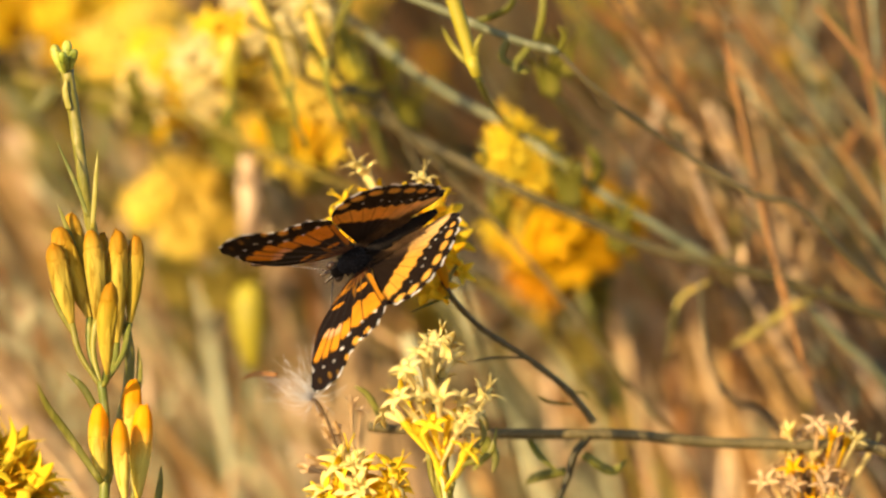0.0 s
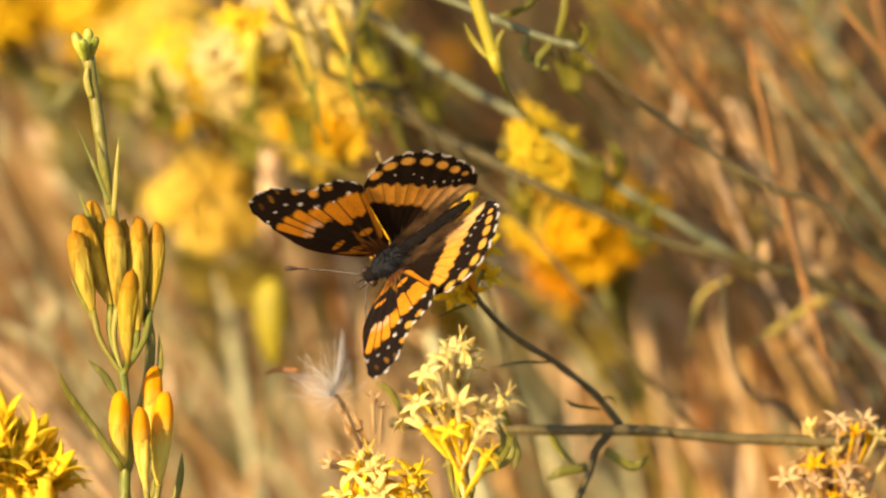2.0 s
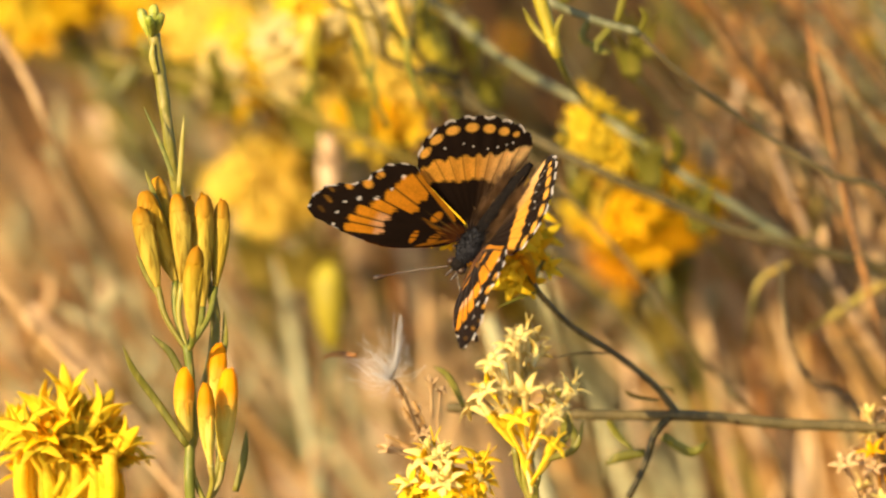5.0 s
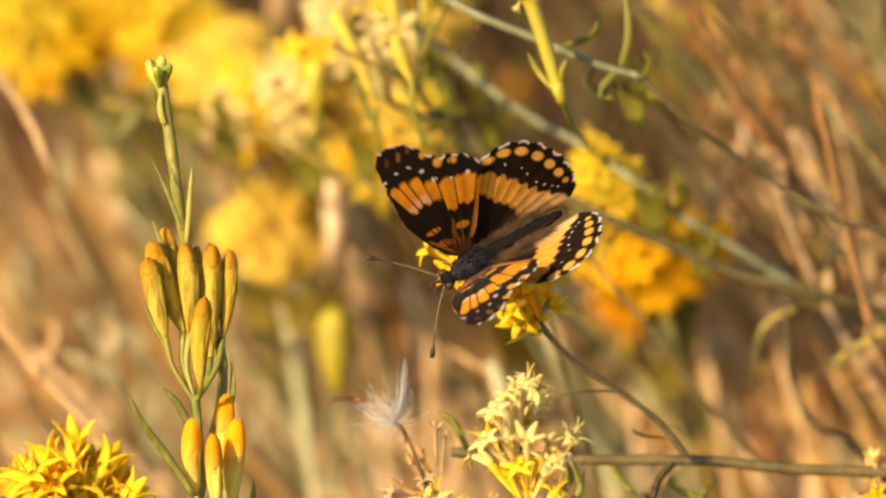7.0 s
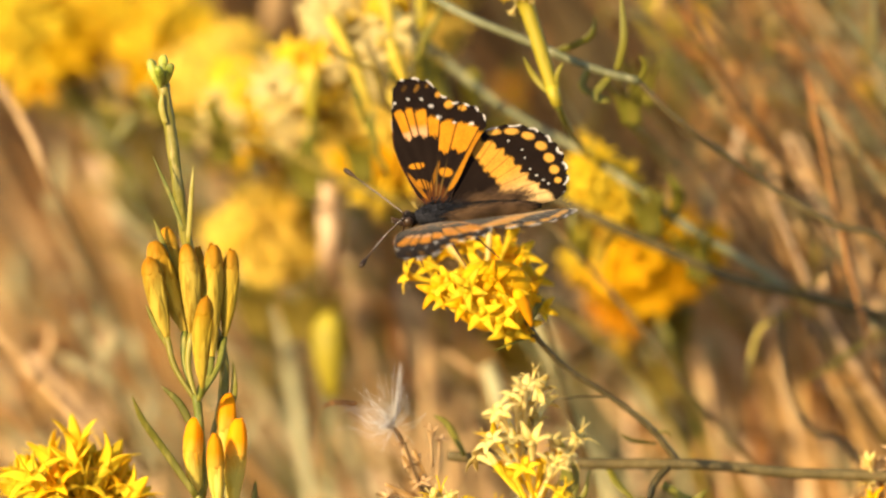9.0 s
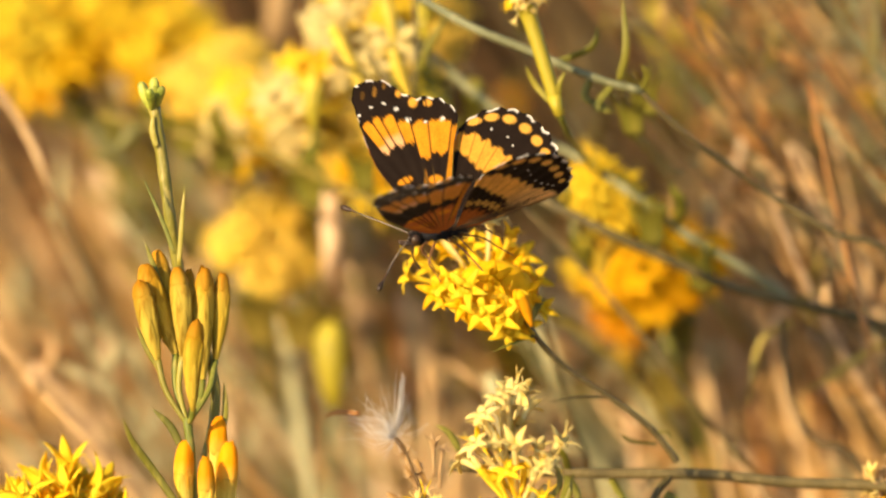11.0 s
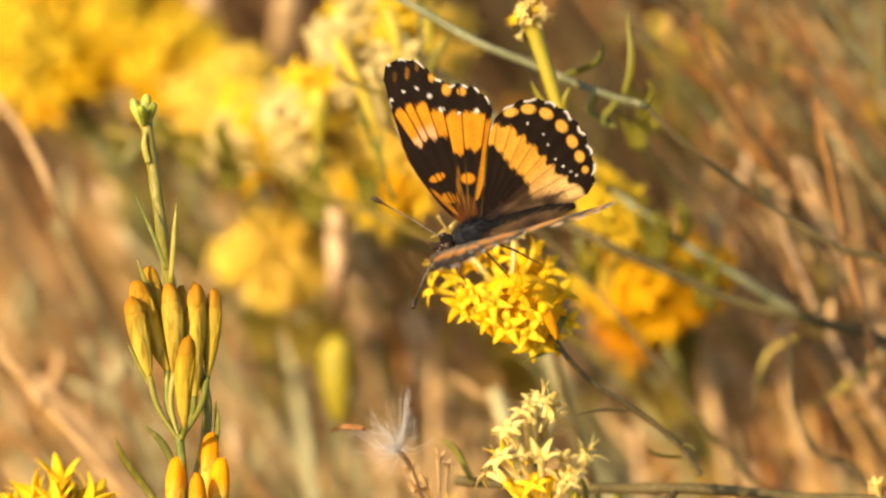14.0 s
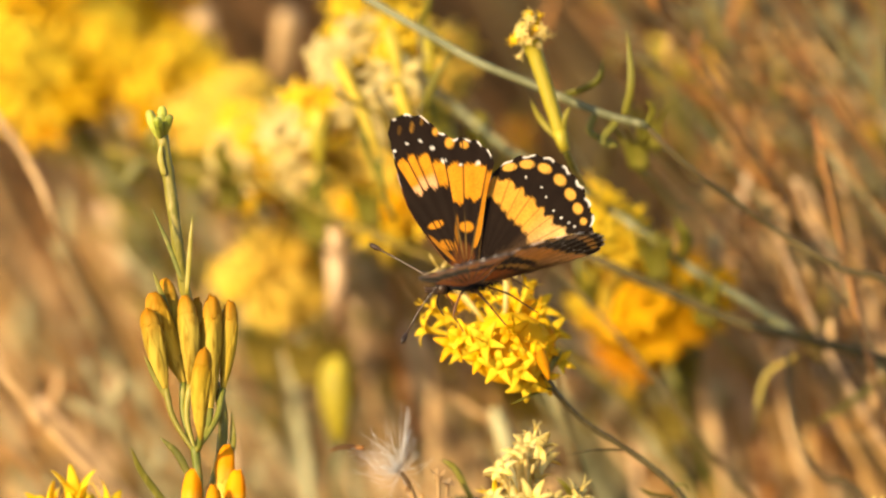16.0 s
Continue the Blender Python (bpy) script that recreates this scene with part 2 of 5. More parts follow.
FLUFF = plant("seed_fluff", (0.92, 0.88, 0.82), (0.95, 0.93, 0.90), None, 600, 0.6, 0.5, 0.0, dyed=False)
FUR = plant("body_fur", (0.004, 0.003, 0.003), (0.009, 0.007, 0.006), (0.018, 0.015, 0.013), 2500, 0.9, 0.0, 0.8, spec=0.08, dyed=False)
THORAX = plant("thorax_fur", (0.009, 0.009, 0.011), (0.018, 0.018, 0.022), (0.040, 0.041, 0.048), 2500, 0.85, 0.0, 0.8, spec=0.1, dyed=False)
HAIR = plant("tan_hair", (0.05, 0.028, 0.014), (0.20, 0.13, 0.075), None, 1500, 0.5, 0.2, 0.0, island=0.35)
HORN = plant("dark_horn", (0.025, 0.016, 0.010), (0.06, 0.035, 0.02), None, 2000, 0.4, 0.0, 0.2)
HORN_WHITE = plant("white_scales", (0.30, 0.26, 0.21), (0.45, 0.40, 0.33), None, 2000, 0.6, 0.0, 0.2, dyed=False)
LEG = plant("leg_brown", (0.10, 0.05, 0.02), (0.22, 0.11, 0.04), None, 2000, 0.45, 0.0, 0.2)


def wing_material():
    m, nodes, links, bsdf, out = tree("wing_scales")
    att = nodes.new("ShaderNodeAttribute")
    att.attribute_name = "pattern"
    coord = nodes.new("ShaderNodeTexCoord")
    fine = nodes.new("ShaderNodeTexNoise")
    fine.inputs["Scale"].default_value = 5200
    fine.inputs["Detail"].default_value = 2
    soft = nodes.new("ShaderNodeTexNoise")
    soft.inputs["Scale"].default_value = 500
    soft.inputs["Detail"].default_value = 3
    for n in (fine, soft):
        links.new(coord.outputs["Object"], n.inputs["Vector"])
    total = nodes.new("ShaderNodeMath")
    total.operation = "ADD"
    links.new(fine.outputs["Fac"], total.inputs[0])
    links.new(soft.outputs["Fac"], total.inputs[1])
    value = nodes.new("ShaderNodeMapRange")
    value.inputs["From Min"].default_value, value.inputs["From Max"].default_value = 0.6, 1.4
    value.inputs["To Min"].default_value, value.inputs["To Max"].default_value = 0.72, 1.25
    links.new(total.outputs[0], value.inputs["Value"])
    hsv = nodes.new("ShaderNodeHueSaturation")
    links.new(value.outputs["Result"], hsv.inputs["Value"])
    links.new(att.outputs["Color"], hsv.inputs["Color"])
    links.new(hsv.outputs["Color"], bsdf.inputs["Base Color"])
    bsdf.inputs["Roughness"].default_value = 0.7
    bsdf.inputs["Specular IOR Level"].default_value = 0.07
    bsdf.inputs["Sheen Weight"].default_value = 0.6
    bsdf.inputs["Sheen Roughness"].default_value = 0.2
    bsdf.inputs["Sheen Tint"].default_value = (1.0, 0.86, 0.66, 1)
    relief = nodes.new("ShaderNodeBump")
    relief.inputs["Strength"].default_value = 0.3
    relief.inputs["Distance"].default_value = 0.0001
    links.new(total.outputs[0], relief.inputs["Height"])
    links.new(relief.outputs["Normal"], bsdf.inputs["Normal"])
    glow = nodes.new("ShaderNodeBsdfTranslucent")
    deep_tint = nodes.new("ShaderNodeGamma")
    deep_tint.inputs["Gamma"].default_value = 1.5
    links.new(hsv.outputs["Color"], deep_tint.inputs["Color"])
    links.new(deep_tint.outputs["Color"], glow.inputs["Color"])
    mix = nodes.new("ShaderNodeMixShader")
    mix.inputs[0].default_value = 0.30
    links.new(bsdf.outputs[0], mix.inputs[1])
    links.new(glow.outputs[0], mix.inputs[2])
    links.new(mix.outputs[0], out.inputs["Surface"])
    return m


WING = wing_material()


# ---- shapes ----
def smooth_line(points, steps=6):
    """Catmull-Rom through the points."""
    p = [Vector(q) for q in points]
    if len(p) < 3:
        return [p[0].lerp(p[-1], i / steps) for i in range(steps + 1)]
    p = [p[0] * 2 - p[1]] + p + [p[-1] * 2 - p[-2]]
    line = []
    for i in range(1, len(p) - 2):
        a, b, c, d = p[i - 1:i + 3]
        for k in range(steps):
            t = k / steps
            line.append(0.5 * (2 * b + (c - a) * t + (2 * a - 5 * b + 4 * c - d) * t * t + (3 * b - a - 3 * c + d) * t ** 3))
    return line + [p[-2]]


class Shape:
    """Vertices and faces of one mesh, gathered piece by piece."""

    def __init__(self):
        self.v, self.f, self.t = [], [], []

    def sweep(self, line, radii, n=7, flat=1.0, side=None, lobes=0, depth=0.0, tone=None):
        """A closed tube along the line; flat squeezes it across side; lobes groove it lengthwise."""
        start, count = len(self.v), len(line)
        across = None
        for i, p in enumerate(line):
            ahead = (line[min(i + 1, count - 1)] - line[max(i - 1, 0)]).normalized()
            if across is None:
                ref = side if side is not None else (Vector((0, 0, 1)) if abs(ahead.z) < 0.9 else Vector((1, 0, 0)))
                across = ref
            across = across - ahead * across.dot(ahead)
            if across.length < 1e-6:
                across = ahead.orthogonal()
            across.normalize()
            other = ahead.cross(across)
            s = i / (count - 1)
            r = radii(s) if callable(radii) else radii[0] + (radii[1] - radii[0]) * s
            for k in range(n):
                a = 2 * math.pi * k / n
                rr = r * (1 + depth * math.cos(lobes * a)) if lobes else r
                self.v.append(p + across * (rr * math.cos(a)) + other * (rr * flat * math.sin(a)))
                self.t.append(tone(s) if tone else 0.0)
        for i in range(count - 1):
            for k in range(n):
                a, b = start + i * n + k, start + i * n + (k + 1) % n
                self.f.append((a, b, b + n, a + n))
        self.f.append(tuple(start + k for k in reversed(range(n))))
        self.f.append(tuple(start + (count - 1) * n + k for k in range(n)))
        return self

    def ball(self, c, rx, ry, rz, n=10, rings=7, turn=None):
        start = len(self.v)
        for i in range(rings + 1):
            th = math.pi * (0.03 + 0.94 * i / rings)
            for k in range(n):
                a = 2 * math.pi * k / n
                q = Vector((rx * math.sin(th) * math.cos(a), ry * math.sin(th) * math.sin(a), rz * math.cos(th)))
                self.v.append(Vector(c) + (turn @ q if turn else q))
                self.t.append(0.0)
        for i in range(rings):
            for k in range(n):
                a, b = start + i * n + k, start + i * n + (k + 1) % n
                self.f.append((a, a + n, b + n, b))
        self.f.append(tuple(start + k for k in range(n)))
        self.f.append(tuple(start + rings * n + k for k in reversed(range(n))))
        return self

    def add(self, other, m):
        start = len(self.v)
        self.v += [m @ q for q in other.v]
        self.t += other.t
        self.f += [tuple(i + start for i in g) for g in other.f]
        return self

    def mesh(self, name, material, origin=Vector((0, 0, 0))):
        me = bpy.data.meshes.new(name)
        me.from_pydata([tuple(q - origin) for q in self.v], [], self.f)
        me.polygons.foreach_set("use_smooth", [True] * len(me.polygons))
        if any(self.t):
            layer = me.attributes.new("ripe", "FLOAT", "POINT")
            layer.data.foreach_set("value", self.t)
        me.materials.append(material)
        return me


def thing(name, base, label, category, group="", kind=""):
    """An Empty at the base of a thing that is made of parts."""
    ob = new(name)
    ob.location = base
    ob.empty_display_size = 0.004
    return tagged(ob, label, category, group, kind)


def root_of(ob):
    """World place of a thing or part before it moves."""
    place = Vector(ob.location)
    while ob.parent:
        ob = ob.parent
        place = place + Vector(ob.location)
    return place


def part(name, shape, material, parent, label=""):
    """Links a shape, given in world space, as one mesh under a thing or a part."""
    ob = new(name, shape.mesh(name, material, root_of(parent)))
    ob.parent = parent
    if label:
        tagged(ob, label)
    return ob


def aim(p, way, spin=0.0, size=1.0):
    """Stands a mesh that grows along z at p, pointing along way."""
    return Matrix.Translation(p) @ Vector(way).to_track_quat("Z", "Y").to_matrix().to_4x4() @ Matrix.Rotation(spin, 4, "Z") @ Matrix.Diagonal((size, size, size, 1))


def place(name, me, parent, m, label=""):
    """Links shared mesh data as a part, at a world pose."""
    ob = new(name, me)
    ob.parent = parent
    ob.matrix_local = Matrix.Translation(-root_of(parent)) @ m
    if label:
        tagged(ob, label)
    return ob


def floret_shape(seed, length=7.0, spread=1.0, lobe=2.3, style=True, broad=0.58):
    """A tubular floret with five pointed, bent-back lobes, in metres along z."""
    r = random.Random(seed)
    s = Shape()
    tube = [Vector((0, 0, length * MM * t)) for t in (0, 0.35, 0.7, 0.9, 1.0)]
    s.sweep(tube, lambda t: (0.22 + 0.36 * t * t) * MM, 8)
    top = length * MM
    for k in range(5):
        a = 2 * math.pi * k / 5 + r.uniform(-0.14, 0.14)
        out = Vector((math.cos(a), math.sin(a), 0))
        l = lobe * r.uniform(0.85, 1.15) * MM
        open_ = math.radians(72 * spread + r.uniform(-10, 10))
        line = [out * 0.42 * MM + Vector((0, 0, top - 0.25 * MM))]
        for q, extra in ((0.35, -0.15), (0.7, 0.0), (1.0, 0.12)):
            line.append(out * (0.38 * MM + l * q * math.sin(open_ + extra)) + Vector((0, 0, top + l * q * math.cos(open_ + extra))))
        s.sweep(smooth_line(line, 3), lambda t: (broad * (1 - t) ** 0.72 + 0.04) * MM, 6, 0.14, out.cross(Vector((0, 0, 1))))
    if style:
        for k in (-1, 1):
            s.sweep(smooth_line([Vector((0, 0, top * 0.8)), Vector((0.1 * k * MM, 0, top + 1.0 * MM)), Vector((0.5 * k * MM, 0.2 * MM, top + 2.2 * MM))], 3),
                    (0.11 * MM, 0.06 * MM), 5)
    return s


FLORETS = [floret_shape(i, 6.5 + 0.5 * (i % 3), (1.0, 0.8, 1.1, 0.45, 0.95, 1.15)[i], 2.1 + 0.15 * (i % 3), i % 2 == 0) for i in range(6)]
FLORETS_REFLEX = [floret_shape(20 + i, 6.0 + 0.4 * (i % 3), (1.1, 1.25, 1.0, 0.8, 1.35, 0.6)[i], 1.75 + 0.15 * (i % 3), i % 2 == 0) for i in range(6)]
STARS = [floret_shape(60 + i, 6.5 + 0.4 * (i % 3), (1.0, 0.9, 1.1, 0.55, 1.0, 1.15)[i], 1.75 + 0.12 * (i % 3), i % 2 == 0, 0.60) for i in range(6)]
FLORET_MESH = {}
for key, mat_ in (("deep", PETAL_DEEP), ("yellow", PETAL), ("pale", PETAL_PALE), ("lemon", PETAL_LEMON), ("orange", PETAL_ORANGE)):
    FLORET_MESH[key] = [f.mesh("floret", mat_) for f in FLORETS]
FLORET_MESH["star_yellow"] = [f.mesh("floret", PETAL) for f in STARS]
FLORET_MESH["star_deep"] = [f.mesh("floret", PETAL_DEEP) for f in STARS]
FLORET_MESH["star_pale"] = [f.mesh("floret", PETAL_PALE) for f in STARS]
FLORET_MESH["reflex_pale"] = [f.mesh("floret", PETAL_PALE) for f in FLORETS_REFLEX]
FLORET_MESH["reflex_yellow"] = [f.mesh("floret", PETAL) for f in FLORETS_REFLEX]


def girth(t):
    """Outline of a closed head from foot to tip, as a share of its half width."""
    return float(np.interp(t, (0, 0.06, 0.2, 0.4, 0.6, 0.75, 0.88, 0.96, 1.0), (0.24, 0.32, 0.58, 0.84, 0.98, 0.97, 0.82, 0.60, 0.30)))


def bud_shapes(seed, length, width, seam=0.8):
    """A closed head along z: the ribbed case, the folded petals above the seam, and the bracts one by one."""
    r = random.Random(seed)
    bow = [Vector((r.uniform(-0.05, 0.05), r.uniform(-0.05, 0.05), 0)) * length for _ in range(2)]

    def axis(t):
        return Vector((0, 0, length * t)) + bow[0] * math.sin(math.pi * t)
    case, tip, bracts = Shape(), Shape(), []

    def ripe(t):
        return min(1.0, max(0.001, (t - seam + 0.22) / 0.42))
    case.sweep([axis(seam * t / 9) for t in range(10)], lambda t: girth(t * seam) * width * 0.97, 15, 1.0, None, 5, 0.02, tone=lambda t: ripe(t * seam))
    start = seam - 0.04
    tip.sweep([axis(start + (1 - start) * t / 8) for t in range(9)], lambda t: girth(start + (1 - start) * t) * width * (0.95 if t < 0.1 else 1.0), 15, 1.0, None, 5, 0.08, tone=lambda t: ripe(start + (1 - start) * t))
    for k in range(5):
        a = 2 * math.pi * k / 5 + r.uniform(-0.15, 0.15)
        out = Vector((math.cos(a), math.sin(a), 0))
        top = r.uniform(0.95, 1.0)
        fold = [axis(t) + out * width * girth(t) * 0.62 for t in (seam + 0.02, 0.90)] + [axis(top + r.uniform(-0.01, 0.03)) + out * width * 0.22]
        tip.sweep(smooth_line(fold, 3), lambda t: width * (0.38 - 0.20 * t * t), 7, 0.6, out.cross(Vector((0, 0, 1))), tone=lambda t: ripe(seam + 0.1 + 0.2 * t))
    for row, (z0, z1) in enumerate(((0.0, 0.36), (0.10, 0.56), (0.24, min(seam + 0.02, 0.82)))):
        for k in range(4):
            a = 2 * math.pi * (k + 0.5 * row) / 4 + r.uniform(-0.15, 0.15)
            scale_, cols = Shape(), 7
            for q in range(9):
                t = z0 + (z1 - z0) * q / 8
                half = 0.66 * math.sin(math.pi * (0.20 + 0.77 * q / 8))
                for c in range(cols):
                    turn = a + half * (2 * c / (cols - 1) - 1)
                    proud = 0.90 if c in (0, cols - 1) or q in (0, 8) else 0.995 + 0.012 * row + 0.008 * q / 8
                    scale_.v.append(axis(t) + Vector((math.cos(turn), math.sin(turn), 0)) * girth(t) * width * proud)
                    scale_.t.append(ripe(t))
            for q in range(8):
                for c in range(cols - 1):
                    k0 = q * cols + c
                    scale_.f.append((k0, k0 + 1, k0 + cols + 1, k0 + cols))
            bracts.append(scale_)
    return case, tip, bracts


def add_bud(parent, base, head, width, case_mat, tip_mat, seed, stalk_from=None, stalk_mat=None, seam=0.8, near=False):
    """One bud on its thing, with its folded petals and bracts, and the stalk that bears it."""
    s = (REACH + deep(base[2])) / REACH
    base, head = spot(*base), spot(*head)
    case, tip, bracts = bud_shapes(seed, (head - base).length, width * UNIT * s, seam)
    m = aim(base, head - base, seed * 1.3)
    ob = part("bud", Shape().add(case, m), case_mat, parent)
    pieces = [("petal_tip", tip, tip_mat)] + ([("bract", b, case_mat) for b in bracts] if near else [])
    for name, shape, material in pieces:
        child = part(name, Shape().add(shape, m), material, parent)
        child.parent = ob
    if stalk_from is not None:
        foot = spot(*stalk_from)
        mid = foot.lerp(base, 0.55) + (base - foot).length * 0.08 * RIGHT * (1 if base.x > foot.x else -1)
        part("stalk", Shape().sweep(smooth_line([foot, mid, base + (head - base) * 0.03], 5), (4.6 * UNIT * s, 6.2 * UNIT * s), 7), stalk_mat or STEM, parent)
    return ob


def add_stem(parent, points, r0, r1, material, name="stem", n=8):
    line = smooth_line([spot(*p) for p in points], 6)
    s = (REACH + deep(points[0][2])) / REACH
    wob = random.Random(int(abs(points[0][0]) * 7 + abs(points[0][1])))
    jog = [wob.uniform(0.93, 1.08) for _ in range(len(line))]
    return part(name, Shape().sweep(line, lambda t: (r0 + (r1 - r0) * t) * UNIT * s * jog[int(t * (len(line) - 1))], n), material, parent)


def add_leaf(parent, points, width, material, flat=0.3):
    line = smooth_line([spot(*p) for p in points], 6)
    s = (REACH + deep(points[0][2])) / REACH
    return part("leaf", Shape().sweep(line, lambda t: width * UNIT * s * (0.45 + 0.55 * math.sin(math.pi * min(1, 0.25 + 0.62 * t))) * (1 - 0.85 * t ** 5), 8, flat, RIGHT), material, parent)


def to_ground(points, drift=(40, 0)):
    """Carries a stem on from its last point down to the soil."""
    a, b, d = points[-1]
    return [*points, (a + drift[0], b + 500, d + 0.01), (a + drift[0] * 2, b + 2300, d + 0.03), (a + drift[0] * 2.5, b + 7600, d + 0.05)]

# ---- ground and far grass ----
def build_ground():
    s = Shape()
    n, size = 60, 60.0
    for i in range(n + 1):
        for k in range(n + 1):
            x, y = (2 * i / n - 1), (2 * k / n - 1)
            x, y = size * x * abs(x), size * y * abs(y) + 2
            z = 0.015 * noise.noise(Vector((x * 2.1, y * 2.1, 0))) + 0.05 * noise.noise(Vector((x * 0.4, y * 0.4, 3))) - 0.03
            s.v.append(Vector((x, y, z)))
    for i in range(n):
        for k in range(n):
            a = i * (n + 1) + k
            s.f.append((a, a + n + 1, a + n + 2, a + 1))
    tagged(new("ground", s.mesh("ground", SOIL)), "dry brown soil under grass and shrubs", "ground", kind="structure")


def build_grass(name, label, count, near, far, spread, height, seed, lean, thick, material=GRASS_SHADED, start=-1.0):
    """Dry blades rising from the soil in a widening band behind the flowers."""
    r = random.Random(seed)
    s = Shape()
    for _ in range(count):
        y = near + (far - near) * r.random() ** 1.3
        x = r.uniform(start, 1) * (spread + 0.16 * y)
        h = height * r.uniform(0.55, 1.15)
        tip = Vector((x - h * r.gauss(lean, 0.28), y + h * r.gauss(0, 0.2), h))
        foot = Vector((x, y, -0.03))
        bend = foot.lerp(tip, 0.55) + Vector((r.gauss(0, 0.03), r.gauss(0, 0.03), 0.02))
        w = thick * r.uniform(0.5, 1.5)
        s.sweep(smooth_line([foot, bend, tip], 3), lambda t: w * (1 - 0.8 * t), 4, 0.4, Vector((r.uniform(-1, 1), r.uniform(-1, 1), 0.1)))
    tagged(new(name, s.mesh(name, material)), label, "grass", kind="stuff")


# ---- background plants ----
def bloom_shape(seed, lobe=2.2):
    """One small head of five or six open florets, in metres along z."""
    r = random.Random(seed)
    s = Shape()
    for k in range(6):
        a = 2 * math.pi * k / 6 + r.uniform(-0.3, 0.3)
        tilt = r.uniform(0.12, 0.5)
        way = Vector((math.sin(tilt) * math.cos(a), math.sin(tilt) * math.sin(a), math.cos(tilt)))
        s.add(FLORETS[r.randrange(6)], aim(Vector((0, 0, 0.004)), way, a, r.uniform(0.9, 1.1)))
    return s


BLOOMS = [bloom_shape(i) for i in range(4)]
CASES = [bud_shapes(40 + i, 9.5 * MM, 1.7 * MM)[0] for i in range(3)]
BLOOM_MESH = {k: [b.mesh("bloom", m) for b in BLOOMS] for k, m in (("yellow", PETAL), ("deep", PETAL_DEEP), ("pale", PETAL_PALE), ("lemon", PETAL_LEMON), ("orange", PETAL_ORANGE))}
FLORET_MESH["straw"] = [f.mesh("floret", STRAW_PALE) for f in FLORETS]
CASE_MESH = [c.mesh("flower_cup", BUD) for c in CASES]


def flower_cluster(a, b, d, w, h, n, tone, seed, label, stem_to=None, stem_r=8, stem_mat=STEM, scale=1.0):
    """A domed cluster of open heads on one stem."""
    r = random.Random(seed)
    s = (REACH + deep(d)) / REACH
    scale = scale * s ** 0.7
    ob = thing("flower_cluster", spot(a, b + h, d), label, "flower", "blurred rabbitbrush clusters")
    heart = spot(a + r.uniform(-0.1, 0.1) * w, b + h * 0.9, d + 0.004)
    n = max(3, round(n * (1.1 if tone != "pale" else 0.6)))
    cores = 2 + n // 8 if tone != "pale" and w > 45 else 0
    tip = r.uniform(0, 6)
    for k in range(cores):
        q = tip + k * 2.4
        part("flower_core", Shape().ball(spot(a + 0.42 * w * math.cos(q), b + 0.42 * h * math.sin(q), d + 0.004), w * 0.56 * UNIT * s, w * 0.40 * UNIT * s, h * 0.56 * UNIT * s, 12, 8), FLORET_MESH[tone][0].materials[0], ob)
    for k in range(1 + n // 6):
        x, y = a + r.uniform(-0.8, 0.8) * w, b + r.uniform(0.7, 1.3) * h
        add_leaf(ob, [(x, y + 50, d + 0.006), (x + r.uniform(-20, 20), y, d + 0.004), (x + r.uniform(-50, 50), y - 50, d + 0.004)], r.uniform(5, 9), LEAF)
    for k in range(n):
        u, v, q = r.uniform(-1, 1), r.uniform(-1, 1), r.uniform(-1, 1)
        while u * u + v * v > 1:
            u, v = r.uniform(-1, 1), r.uniform(-1, 1)
        loose = 0.74 if tone != "pale" else 0.95
        p = spot(a + u * w * loose, b + v * h * loose, d) + TOWARD * (0.006 * q * s)
        way = (p - heart).normalized() + TOWARD * 0.7 + Vector((r.gauss(0, 0.25), r.gauss(0, 0.25), r.gauss(0.2, 0.2)))
        m = aim(p - way.normalized() * 0.006, way, r.uniform(0, 6), scale * r.uniform(0.85, 1.15))
        tone_k = tone if r.random() < (0.88 if tone != "pale" else 0.4) else ("deep" if tone == "yellow" else "yellow")
        place("bloom", BLOOM_MESH[tone_k][k % 4], ob, m)
        if k % 3 == 0:
            place("flower_cup", CASE_MESH[k % 3], ob, aim(p - way.normalized() * 0.010, way, 0, scale))
    foot = stem_to or [(a + 0.3 * w + 30, b + h + 200, d + 0.10), (a + w + 120, b + h + 700, d + 0.20)]
    add_stem(ob, to_ground([(a, b + h * 0.4, d + 0.004), *foot], (160, 0)), stem_r * 0.6, stem_r, stem_mat)
    return ob


def stalk(points, r0, r1, material, label, name="grass_stalk", category="grass", down=True):
    ob = thing(name, spot(*points[-1]), label, category, "dry stalks")
    a, b, d = points[-1]
    k = max(-0.8, min(0.8, (a - points[0][0]) / max(60, b - points[0][1])))
    add_stem(ob, to_ground([*points, (a + k * 450, b + 450, d)], (k * 300, 0)) if down else points, r0, r1, material)
    if len(points) > 2:
        (a0, b0, d0), (a1, b1, d1) = points[1], points[2]
        c0, c1 = spot(a0, b0, d0), spot(a0 + (a1 - a0) * 0.22, b0 + (b1 - b0) * 0.22, d0 + (d1 - d0) * 0.22)
        r = (r0 * 0.8 + r1 * 0.2) * UNIT * (REACH + deep(d0)) / REACH
        part("joint", Shape().sweep([c0.lerp(c1, e) for e in (0, 0.25, 0.5, 0.75, 1)], lambda e: r * (0.95 + 0.22 * math.sin(math.pi * e)), 7), material, ob)
    return ob


